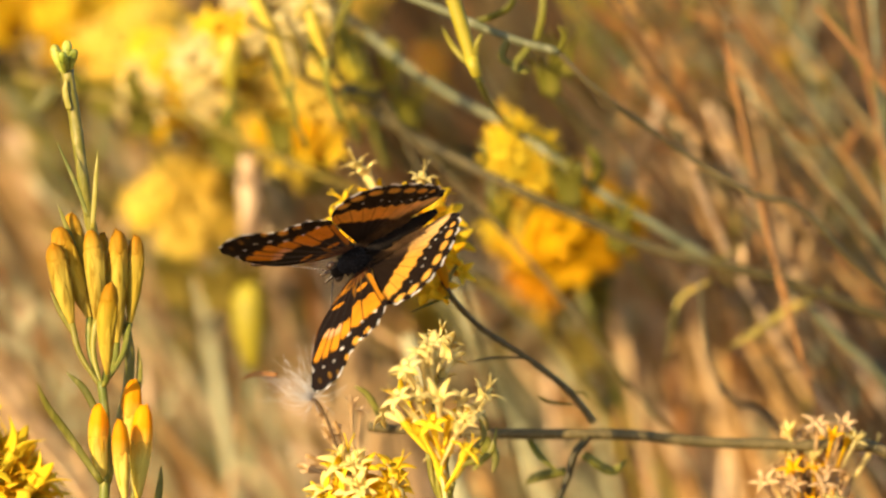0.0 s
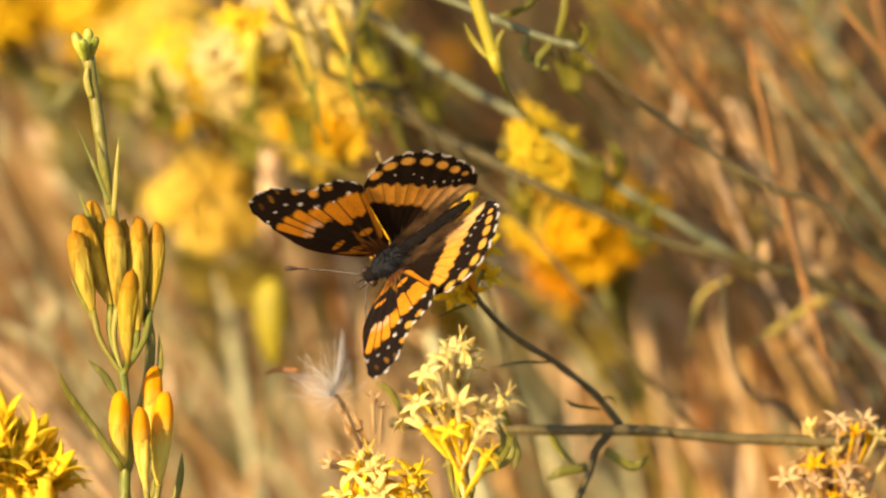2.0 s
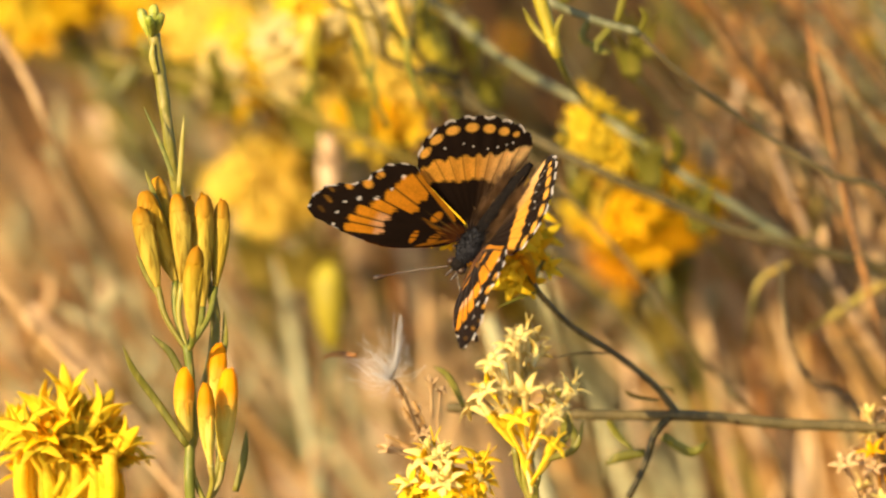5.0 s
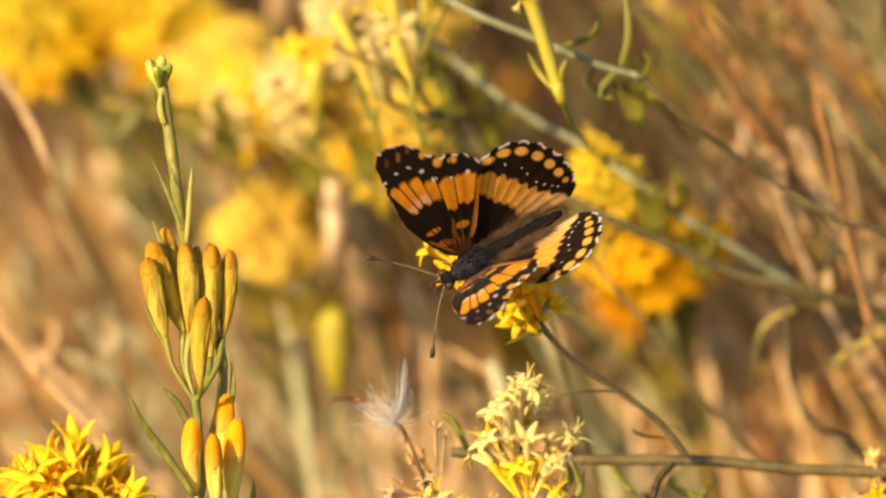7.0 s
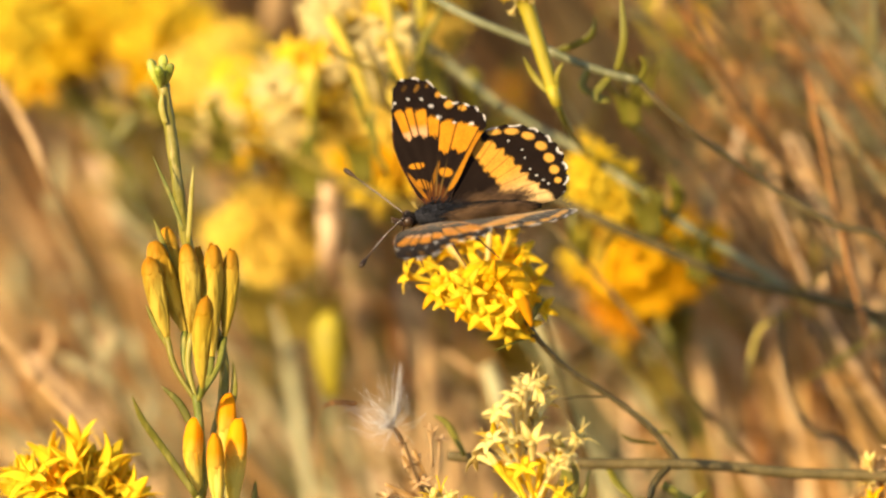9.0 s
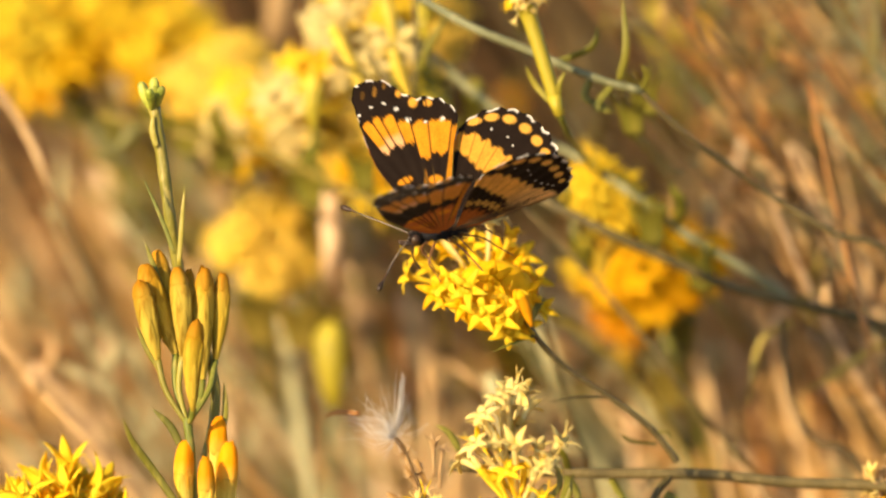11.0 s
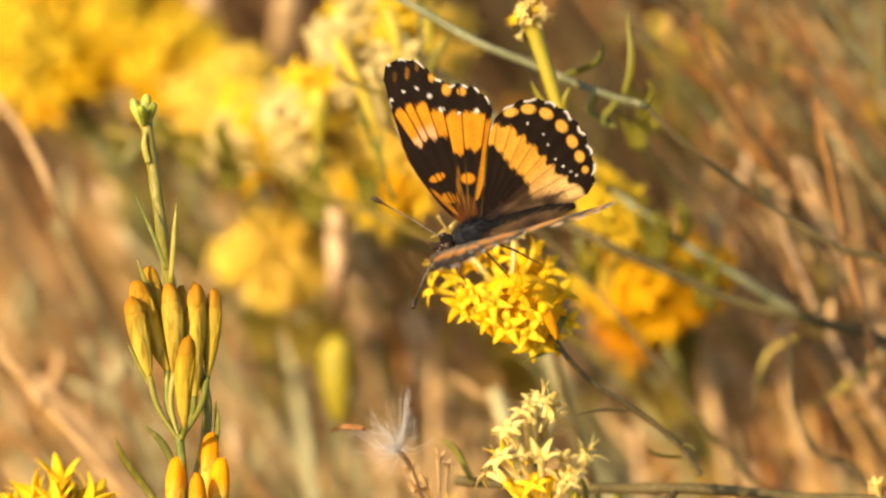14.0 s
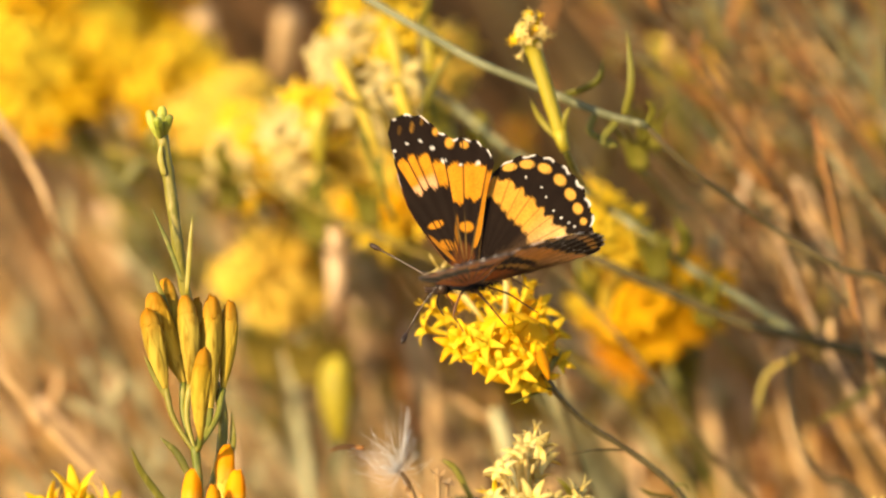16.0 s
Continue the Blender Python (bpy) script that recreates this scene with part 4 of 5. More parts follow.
def build_twigs():
    for i, (pts, r0, r1, m, lm, n) in enumerate((
            ([(735, -60, 0.045), (742, 60, 0.045), (738, 150, 0.045), (770, 205, 0.048), (850, 255, 0.05)], 4, 5, STEM_DARK, LEAF, 4),
            ([(655, 70, 0.042), (690, 128, 0.042), (688, 180, 0.044), (750, 205, 0.046), (830, 240, 0.05)], 4, 5, STEM_BROWN, OLIVE, 3),
            ([(150, 180, 0.13), (215, 290, 0.13), (270, 400, 0.13), (340, 540, 0.13)], 12, 14, STEM_GREY, OLIVE, 4),
            ([(505, 530, 0.095), (522, 640, 0.095), (545, 780, 0.095), (565, 920, 0.095)], 12, 16, SAGE, SAGE, 2),
            ([(860, 560, 0.14), (915, 690, 0.14), (985, 900, 0.14)], 20, 26, SAGE, SAGE, 3),
            ([(985, 520, 0.12), (1040, 640, 0.12), (1120, 840, 0.12)], 15, 20, SAGE, OLIVE, 4),
            ([(1075, 590, 0.15), (1120, 700, 0.15), (1200, 900, 0.15)], 18, 22, SAGE, STRAW_PALE, 3),
            ([(760, 640, 0.13), (800, 740, 0.13), (850, 900, 0.13)], 16, 20, STRAW_PALE, SAGE, 3),
            ([(950, 530, 0.10), (985, 610, 0.10), (1040, 760, 0.105)], 15, 17, SAGE, SAGE, 2),
            ([(1010, 590, 0.11), (1050, 670, 0.11), (1115, 800, 0.115)], 16, 20, SAGE, SAGE, 2),
            ([(712, 500, 0.13), (735, 620, 0.13), (780, 780, 0.135)], 18, 22, STRAW_CREAM, STRAW_PALE, 2),
            ([(612, 330, 0.13), (628, 470, 0.13), (660, 690, 0.135)], 24, 26, STRAW_CREAM, STRAW_PALE, 2),
            ([(870, 640, 0.07), (900, 730, 0.07), (945, 880, 0.075)], 14, 18, SAGE, STRAW_PALE, 2),
            ([(1290, 560, 0.110), (1330, 680, 0.110), (1390, 860, 0.115)], 10, 14, STRAW_CREAM, STRAW_PALE, 3),
            ([(1440, 590, 0.115), (1470, 690, 0.115), (1520, 860, 0.120)], 12, 15, STRAW_CREAM, STRAW, 3),
            ([(1240, 610, 0.105), (1262, 700, 0.105), (1300, 840, 0.110)], 9, 12, STRAW_PALE, SAGE, 3),
            ([(1520, 470, 0.110), (1545, 570, 0.110), (1590, 720, 0.115)], 9, 12, STRAW_CREAM, STRAW, 3),
            ([(1250, 470, 0.15), (1285, 600, 0.15), (1320, 760, 0.15)], 18, 20, STRAW_PALE, STRAW, 3))):
        leafy_twig(pts, r0, r1, m, lm, n, 700 + i, "blurred shrub twig with narrow leaves")
    dry = [(STRAW, STRAW_PALE), (SAGE, OLIVE), (TWIG, STRAW_RUST), (STEM_BROWN, OLIVE), (STRAW_RUST, STRAW), (STEM_GREY, SAGE)]
    light = [(STRAW_CREAM, STRAW_PALE), (SAGE, SAGE), (STRAW, STRAW_PALE), (STRAW_PALE, STRAW_CREAM), (STRAW_RUST, STRAW), (STEM_GREY, SAGE)]
    green = [(SAGE, OLIVE), (OLIVE, OLIVE), (STEM_GREY, LEAF), (STRAW, OLIVE)]
    scatter_twigs(30, 71, (860, 1560), (-420, 40), (0.055, 0.125), (0.62, 0.22), (4, 9), [dry[i] for i in (2, 3, 1, 4, 2, 5, 3)], "brown leaning twig with narrow dry leaves")
    scatter_twigs(36, 72, (880, 1600), (400, 760), (0.085, 0.15), (0.45, 0.28), (5, 12), light, "tan and sage twig with dry leaves")
    scatter_twigs(9, 75, (1230, 1540), (230, 470), (0.055, 0.09), (0.6, 0.22), (5, 10), light[:4] + dry[2:5], "sunlit leaning twig with pale leaves")
    scatter_twigs(26, 73, (-200, 440), (330, 740), (0.07, 0.15), (0.5, 0.2), (5, 11), light + dry[1:3], "sunlit tan twig with narrow leaves")
    scatter_twigs(20, 74, (130, 700), (40, 200), (0.09, 0.14), (0.5, 0.3), (4, 8), green, "olive-green leafy twig behind the flowers", (4, 8), (7, 12))


# ---- sharp plants ----
def build_sprig():
    d = -0.002
    ob = thing("rabbitbrush_sprig", spot(352, 1000, d), "upright rabbitbrush sprig with closed olive-gold and orange buds", "flower")
    add_stem(ob, to_ground([(345, 700, d), (352, 780, d), (350, 880, d), (352, 1000, d)]), 8, 11, STEM)
    add_stem(ob, [(286, 150, d + 0.003), (300, 240, d + 0.003), (312, 330, d + 0.003), (326, 420, d + 0.004), (352, 520, d + 0.005), (390, 620, d + 0.005), (392, 700, d + 0.004), (372, 790, d + 0.002), (354, 880, d)], 11, 8, STEM_YELLOW)
    fork = (345, 712, d)
    for i, (base, head, w, dd) in enumerate((((294, 602), (260, 458), 21, 0.001), ((326, 592), (268, 428), 23, 0.003), ((330, 560), (290, 404), 19, 0.006), ((336, 596), (326, 434), 20, 0.002),
                                             ((352, 590), (348, 440), 17, 0.006), ((372, 640), (375, 434), 21, 0.003), ((394, 604), (408, 444), 17, 0.004), ((355, 688), (362, 528), 19, -0.002))):
        # Light put into colour: stalks 0 and 3 yellow-green, the rest darker.
        add_bud(ob, (*base, d + dd), (*head, d + dd), w * 0.95, BUD, BUD, 11 + i, fork, STEM_YELLOW if i in (0, 3) else STEM, 0.84, True)
    for i, (base, head, w, dd) in enumerate((((352, 888), (343, 740), 20, 0.0), ((398, 860), (402, 698), 21, 0.003), ((386, 915), (377, 770), 18, -0.003), ((408, 912), (420, 742), 22, 0.0))):
        add_bud(ob, (*base, d + dd), (*head, d + dd), w * 0.90, BUD_PALE, BUD_PALE, 31 + i, (378, 985, d), STEM_YELLOW, 0.62, True)
    add_stem(ob, [(378, 985, d), (372, 1060, d), (356, 1150, d)], 8, 9, STEM_YELLOW)
    for i, (base, head, w) in enumerate((((280, 158), (262, 106), 10), ((284, 160), (287, 98), 10), ((288, 158), (301, 114), 8), ((282, 160), (276, 120), 9))):
        add_bud(ob, (*base, d + 0.003), (*head, d + 0.003 - 0.001 * i), w, BUD_GREEN, BUD_GREEN, 51 + i)
    for pts, w, m in (([(330, 430, d), (335, 360, d), (340, 290, d)], 4.5, STEM_YELLOW), ([(322, 410, d), (300, 350, d), (268, 278, d)], 4, STEM), ([(300, 470, d + 0.004), (285, 430, d + 0.004), (270, 390, d + 0.004)], 5, LEAF),
                      ([(345, 880, d - 0.002), (290, 800, d - 0.002), (250, 745, d - 0.003), (231, 702, d - 0.004)], 7, LEAF), ([(338, 760, d), (315, 715, d), (283, 684, d)], 7, LEAF),
                      ([(405, 730, d + 0.004), (412, 690, d + 0.004), (410, 640, d + 0.004)], 6, STEM_YELLOW), ([(300, 620, d + 0.003), (275, 580, d + 0.003), (255, 540, d + 0.003)], 6, LEAF),
                      ([(430, 960, d + 0.003), (445, 900, d + 0.003), (450, 850, d + 0.003)], 7, LEAF), ([(290, 220, d + 0.002), (283, 190, d + 0.002), (285, 165, d + 0.002)], 6, STEM_YELLOW)):
        add_leaf(ob, pts, w, m)
    return ob


def dome(ob, a, b, w, h, deep_, n, tone, seed, heart, size=1.0, share=None, front=0.35, apart=0.0, hinge=None):
    """Florets over the near half of a dome, pointing away from its heart; with a hinge they ride on its core."""
    r = random.Random(seed)
    core = spot(*heart)
    # Added ball fills the gaps; its deeper yellow stands for shade between florets.
    ball = Shape().ball(spot((a + heart[0]) / 2, (b + heart[1]) / 2, heart[2]), w * 0.72 * UNIT, deep_ * 0.62, h * 0.72 * UNIT, 16, 12)
    if hinge:
        base = new("flower_core", ball.mesh("flower_core", PETAL_DEEP, spot(*hinge)))
        base.parent = ob
        base.location = spot(*hinge) - root_of(ob)
        ob = base
    else:
        part("flower_core", ball, PETAL_DEEP, ob)
    made, tries, heads = 0, 0, []
    while made < n and tries < 4000:
        tries += 1
        u, v = r.uniform(-1, 1), r.uniform(-1, 1)
        if u * u + v * v > 1 or (hinge and v > 0.55 + 0.6 * u) or any(math.hypot((u - x) * w, (v - y) * h) < apart for x, y in heads):
            continue
        heads.append((u, v))
        bulge = math.sqrt(1 - u * u - v * v)
        far = r.uniform(0.82, 1.12)
        p = spot(a + u * w * far, b + v * h * far, heart[2]) + TOWARD * (deep_ * (bulge * r.uniform(0.6, 1.1) - 0.2) - (0.007 if hinge and v < -0.25 else 0))
        way = (p - core).normalized() + TOWARD * front + Vector((r.gauss(0, 0.22), r.gauss(0, 0.22), r.gauss(0, 0.22)))
        way.normalize()
        key = tone if not share or r.random() > share[1] else share[0]
        sc = size * r.uniform(0.85, 1.12)
        place("floret", FLORET_MESH[key][r.randrange(6)], ob, aim(p - way * 0.0075 * sc, way, r.uniform(0, 6), sc))
        made += 1
    return ob


def build_bloom():
    d = 0.0135
    ob = thing("rabbitbrush_bloom", spot(1210, 905, 0.021), "golden rabbitbrush bloom of starry florets on a thin brown stem", "flower")
    core = dome(ob, 856, 516, 108, 92, 0.006, 48, "star_yellow", 5, (890, 530, d), 1.12, ("star_deep", 0.25), 2.2, 28, (938, 574, d))
    for i, (a, b) in enumerate(((748, 384), (768, 398), (866, 402), (905, 412), (740, 455), (728, 490))):
        p = spot(a, b, d + 0.005 - 0.001 * (i % 3))
        way = (p - spot(860, 520, d)).normalized() + TOWARD * 0.5
        place("floret", FLORET_MESH["star_pale" if i < 3 else "star_yellow"][i % 6], core, aim(p - way.normalized() * 0.0066, way, i, 1.0))
    for i, (base, head, w, dd) in enumerate((((940, 578), (912, 512), 12, -0.005), ((932, 560), (880, 500), 18, 0.003), ((940, 558), (930, 470), 17, 0.003), ((925, 565), (860, 540), 16, -0.001))):
        add_bud(ob, (*base, d + dd), (*head, d + dd), w, PETAL_ORANGE if i in (0, 2) else BUD, PETAL_DEEP, 91 + i)
    add_stem(ob, [(925, 545, d), (945, 590, d + 0.001), (1000, 650, d + 0.004), (1080, 702, d + 0.007), (1145, 752, d + 0.008), (1178, 790, d + 0.009), (1197, 816, d + 0.0095)], 5, 7, STEM_BROWN)
    for pts, w, m in (([(935, 572, d), (948, 545, d), (965, 526, d)], 7, LEAF), ([(948, 592, d + 0.001), (910, 605, d - 0.001), (872, 622, d - 0.003)], 5, LEAF), ([(1075, 702, d + 0.007), (1020, 702, d + 0.005), (968, 712, d + 0.004)], 8, STEM_DARK),
                      ([(928, 556, d), (905, 545, d - 0.002), (890, 552, d - 0.003)], 7, LEAF), ([(1150, 765, d + 0.009), (1180, 765, d + 0.008), (1188, 778, d + 0.008)], 7, LEAF),
                      ([(1160, 785, d + 0.01), (1120, 780, d + 0.009), (1100, 768, d + 0.008)], 7, LEAF)):
        add_leaf(ob, pts, w, m)
    return ob, core


def build_pale_bloom():
    d = -0.009
    ob = thing("pale_rabbitbrush_bloom", spot(960, 1000, -0.006), "pale yellow, fading rabbitbrush bloom with starry florets", "flower")
    # The yellow tone on inner florets puts the head's inner shade into colour.
    for i, (base, head, size, tone) in enumerate((
            ((915, 790), (925, 700), 1.0, "pale"), ((910, 780), (900, 690), 0.95, "pale"), ((920, 780), (945, 690), 0.95, "pale"), ((920, 770), (918, 672), 0.9, "pale"), ((915, 770), (935, 668), 0.8, "pale"),
            ((920, 800), (880, 745), 0.9, "pale"), ((930, 850), (850, 770), 0.95, "pale"), ((930, 860), (832, 805), 1.0, "pale"), ((960, 850), (1010, 772), 0.95, "pale"), ((955, 850), (975, 770), 0.9, "pale"),
            ((930, 850), (905, 775), 0.95, "yellow"), ((935, 860), (930, 780), 0.95, "pale"), ((930, 880), (880, 810), 0.9, "pale"), ((940, 880), (950, 810), 0.95, "yellow"), ((940, 890), (970, 820), 0.9, "pale"),
            ((945, 920), (918, 850), 0.9, "pale"), ((950, 930), (985, 865), 0.9, "yellow"), ((930, 900), (900, 840), 0.85, "yellow"), ((940, 940), (930, 875), 0.9, "pale"), ((900, 790), (872, 720), 0.85, "pale"), ((925, 780), (955, 715), 0.85, "pale"), ((920, 760), (905, 715), 0.8, "pale"), ((945, 870), (1000, 800), 0.85, "pale"), ((930, 870), (868, 780), 0.85, "yellow"),
            ((935, 880), (915, 815), 0.9, "yellow"), ((950, 880), (985, 795), 0.85, "yellow"), ((935, 850), (940, 745), 0.8, "pale"), ((925, 860), (890, 770), 0.85, "pale"))):
        b, h = spot(*base, d), spot(*head, d)
        wob = TOWARD * (0.004 * math.sin(i * 2.4))
        place("floret", FLORET_MESH["reflex_" + tone][i % 6], ob, aim(h + wob * 1.2 - (h + wob - b).normalized() * 0.0072 * size, h + wob - b, i * 1.7, size * 1.08))
    for i, (base, head, w) in enumerate((((935, 870), (910, 790), 15), ((945, 880), (960, 800), 15), ((930, 910), (905, 830), 14), ((955, 930), (985, 850), 15), ((945, 950), (930, 860), 16), ((920, 790), (918, 730), 12), ((915, 880), (855, 800), 11))):
        add_bud(ob, (*base, d + 0.002), (*head, d + 0.001), w * 0.72, BUD_LEMON if i % 2 else PETAL, PETAL if i % 3 else PETAL_PALE, 101 + i, (955, 1000, -0.006), STEM_YELLOW)
    add_stem(ob, to_ground([(940, 900, d + 0.002), (955, 1000, -0.006), (975, 1150, -0.004)]), 8, 9, STEM_YELLOW)
    for pts in ([(975, 890, d), (1010, 850, d), (1000, 800, d)], [(970, 900, d), (1020, 880, d), (1035, 830, d)]):
        add_leaf(ob, pts, 6, LEAF)
    return ob


def build_low_bloom():
    """The yellow head below the pale one."""
    d = -0.004
    ob = thing("rabbitbrush_bloom", spot(800, 1040, d), "lemon-yellow starry bloom low in the shrub", "flower")
    dome(ob, 790, 932, 80, 62, 0.006, 32, "star_yellow", 25, (810, 985, d), 1.15, ("star_pale", 0.3))
    add_stem(ob, to_ground([(805, 930, d), (810, 1040, d)]), 7, 9, STEM)
    return ob


def build_side_bloom():
    """A full head: upright tubes packed side by side, their long pointed lobes fanning out on top."""
    d = 0.019
    ob = thing("rabbitbrush_bloom", spot(140, 1050, d), "dense golden-yellow flower head with spiky florets", "flower")
    r = random.Random(35)
    for i in range(40):
        u, q = -1 + 2 * ((i * 0.618) % 1), r.uniform(-1, 1)
        foot = spot(142 + 40 * u, 1040, d) + TOWARD * (0.0035 * q)
        top = spot(138 + 84 * u, 886 + 36 * u * u + r.uniform(-26, 18), d) + TOWARD * (0.0065 * q)
        mid = foot.lerp(top, 0.5) + RIGHT * (u * 0.0014)
        part("tube", Shape().sweep(smooth_line([foot, mid, top], 4), lambda t: (6.5 + 7.5 * math.sin(2.2 * t)) * UNIT, 9), PETAL if i % 3 else PETAL_DEEP, ob)
    for i in range(64):
        u, q = r.uniform(-1, 1), r.uniform(-1, 1)
        if u * u + q * q > 1.15:
            continue
        p = spot(138 + 88 * u, 858 + 50 * u * u + r.uniform(-22, 40), d) + TOWARD * (0.0068 * q + 0.001)
        way = UP * 1.2 + RIGHT * (u * 0.9 + r.gauss(0, 0.3)) + TOWARD * (0.6 * q + 0.3 + r.gauss(0, 0.3))
        place("floret", FLORET_MESH["yellow" if i % 4 else "deep"][i % 6], ob, aim(p - way.normalized() * 0.0092, way, i, r.uniform(1.25, 1.6)))
    for i in range(15):
        u = -1 + 2 * i / 14 + r.uniform(-0.06, 0.06)
        p = spot(138 + 108 * u, 812 + 66 * u * u + r.uniform(-22, 18), d) + TOWARD * r.uniform(-0.004, 0.005)
        way = UP + RIGHT * (u * 1.1) + TOWARD * r.uniform(-0.2, 0.4)
        place("floret", FLORET_MESH["yellow"][3], ob, aim(p - way.normalized() * 0.0105, way, i, r.uniform(1.3, 1.7)))
    add_stem(ob, to_ground([(142, 960, d), (150, 1050, d)]), 9, 10, STEM)
    return ob


def build_dry_bloom():
    d = 0.021
    ob = thing("faded_bloom", spot(1590, 1000, d), "faded cream and tan flower head on a twig", "flower")
    r = random.Random(3)
    for i in range(30):
        a, b = r.gauss(1585, 50), r.uniform(775, 940)
        p = spot(a, b, d) + TOWARD * r.uniform(-0.004, 0.004)
        way = p - spot(1590 + 0.4 * (a - 1590), b + 110, d + 0.003)
        tone = r.choice(("pale", "star_pale", "straw", "straw", "deep"))
        place("floret", FLORET_MESH[tone][i % 6], ob, aim(p - way.normalized() * 0.007, way, i, r.uniform(0.6, 0.85)))
    for i in range(9):
        a, b = r.gauss(1590, 38), r.uniform(790, 900)
        add_bud(ob, (1592 + (a - 1592) * 0.4, b + 95, d + 0.003), (a, b, d + 0.002), 12, STRAW_PALE if i % 2 else STRAW, BUD_TIP if i % 3 == 0 else STRAW, 120 + i, (1595, 960, d + 0.003), TWIG)
    add_stem(ob, to_ground([(1595, 900, d + 0.003), (1600, 1000, d + 0.004)]), 7, 9, TWIG)
    return ob


def build_twig():
    d = 0.022
    ob = thing("twig", spot(1700, 850, d), "brown horizontal twig with small green leaves", "twig")
    add_stem(ob, [(800, 800, d), (900, 808, d), (1050, 814, d), (1250, 816, d), (1400, 830, d), (1568, 836, d), (1720, 850, d), (1900, 1000, d)], 9, 11, STEM_BROWN)
    add_stem(ob, [(1195, 815, d), (1165, 850, d - 0.002), (1150, 900, d - 0.002), (1120, 960, d - 0.003)], 6, 6, STEM_DARK)
    for pts, w in (([(1085, 825, d), (1105, 855, d - 0.002), (1135, 880, d - 0.003)], 7), ([(1010, 815, d), (1005, 850, d - 0.002), (985, 880, d - 0.003)], 9), ([(1000, 812, d), (1025, 850, d - 0.002), (1020, 885, d - 0.003)], 8),
                   ([(1150, 880, d), (1100, 890, d), (1080, 902, d)], 9), ([(1010, 810, d), (1000, 780, d - 0.003), (980, 760, d - 0.004)], 7), ([(1180, 850, d), (1230, 880, d), (1260, 860, d)], 9)):
        add_leaf(ob, pts, w, LEAF)
    add_stem(ob, to_ground([(1900, 1000, d), (2000, 1300, d)]), 9, 12, STEM_DARK)
    # withered bits beside the pale bloom
    ob2 = thing("withered_bloom", spot(770, 960, 0.016), "withered tan and yellow florets on a thin stalk", "flower")
    r = random.Random(9)
    for i, (a, b) in enumerate(((740, 790), (720, 800), (750, 830), (690, 850), (675, 868), (760, 860), (735, 845), (770, 735), (790, 750), (710, 760))):
        p = spot(a, b, 0.016 + r.uniform(-0.002, 0.003))
        way = p - spot(775, 900, 0.018)
        place("floret", FLORET_MESH["straw"][(i * 2 + 1) % 6], ob2, aim(p - way.normalized() * 0.006, way, i, 0.62))
        if i < 7:
            add_stem(ob2, [(775, 920, 0.018), ((a + 775) / 2 + 6, (b + 900) / 2, 0.017), (a, b, 0.016)], 3, 3, STRAW, "stalk", 6)
    add_stem(ob2, to_ground([(775, 915, 0.018), (790, 1010, 0.018)]), 5, 7, TWIG)
    add_leaf(ob2, [(830, 800, 0.02), (800, 745, 0.02), (775, 728, 0.02)], 6, LEAF)
    return ob


def build_fluff():
    d = 0.0155
    ob = thing("seed_head", spot(700, 752, d), "white feathery seed tuft caught in the grass", "seed head")
    r = random.Random(12)
    s = Shape()
    core = spot(702, 750, d)
    for i in range(95):
        a, b = r.gauss(656, 50), r.gauss(712, 38)
        q = spot(a, b, d) + TOWARD * r.gauss(0, 0.003)
        way = (q - core).normalized()
        end = core + way * r.uniform(0.003, 0.0068)
        s.sweep(smooth_line([core, core.lerp(end, 0.5) + Vector((r.gauss(0, 1), r.gauss(0, 1), r.gauss(0, 1))) * 0.0006, end], 3), (0.000032, 0.000016), 3)
    for i in range(22):
        end = spot(r.gauss(718, 6), r.uniform(630, 690), d) + TOWARD * r.gauss(0, 0.001)
        s.sweep(smooth_line([core, core.lerp(end, 0.5), end], 2), (0.000042, 0.000025), 3)
    part("plume", s, FLUFF, ob)
    part("seed", Shape().sweep(smooth_line([spot(700, 748, d), spot(712, 762, d), spot(722, 778, d)], 4), lambda t: 5 * UNIT * math.sin(math.pi * (0.2 + 0.6 * t)), 7), TWIG, ob)
    part("stalk", Shape().sweep(smooth_line([spot(722, 776, d), spot(750, 850, d), spot(800, 1000, d)], 5), (2.5 * UNIT, 4 * UNIT), 6), TWIG, ob)
    add_leaf(ob, [(640, 708, d), (600, 706, d), (575, 716, d)], 5, STRAW_RUST)
    return ob


# ---- butterfly ----
FORE = [(742, 392), (712, 368), (660, 290), (640, 235), (627, 170), (620, 125), (632, 104), (652, 97), (676, 101), (696, 116), (712, 134), (736, 147), (765, 150), (790, 165), (806, 192), (803, 215), (792, 262), (774, 375)]
HIND = [(786, 330), (797, 240), (815, 203), (848, 183), (885, 180), (917, 192), (945, 216), (965, 247), (978, 283), (981, 315), (973, 346), (942, 365), (897, 376), (815, 398)]
INK, ORANGE, AMBER = np.array((0.014, 0.008, 0.005)), np.array((0.65, 0.255, 0.012)), np.array((0.69, 0.325, 0.038))
WHITE, CREAM, RUST = np.array((0.82, 0.76, 0.68)), np.array((0.72, 0.43, 0.095)), np.array((0.32, 0.095, 0.016))


def soft_step(x, lo, hi):
    t = np.clip((x - lo) / (hi - lo), 0, 1)
    return t * t * (3 - 2 * t)


def blot(c, x, y, cx, cy, rx, ry, colour, turn=0.0, strength=1.0):
    """Lays a soft-edged oval of scales on the pattern."""
    dx, dy = x - cx, y - cy
    u, v = dx * math.cos(turn) + dy * math.sin(turn), -dx * math.sin(turn) + dy * math.cos(turn)
    k = (1 - soft_step(np.sqrt((u / rx) ** 2 + (v / ry) ** 2), 0.75, 1.15)) * strength
    return c * (1 - k[:, None]) + colour * k[:, None]


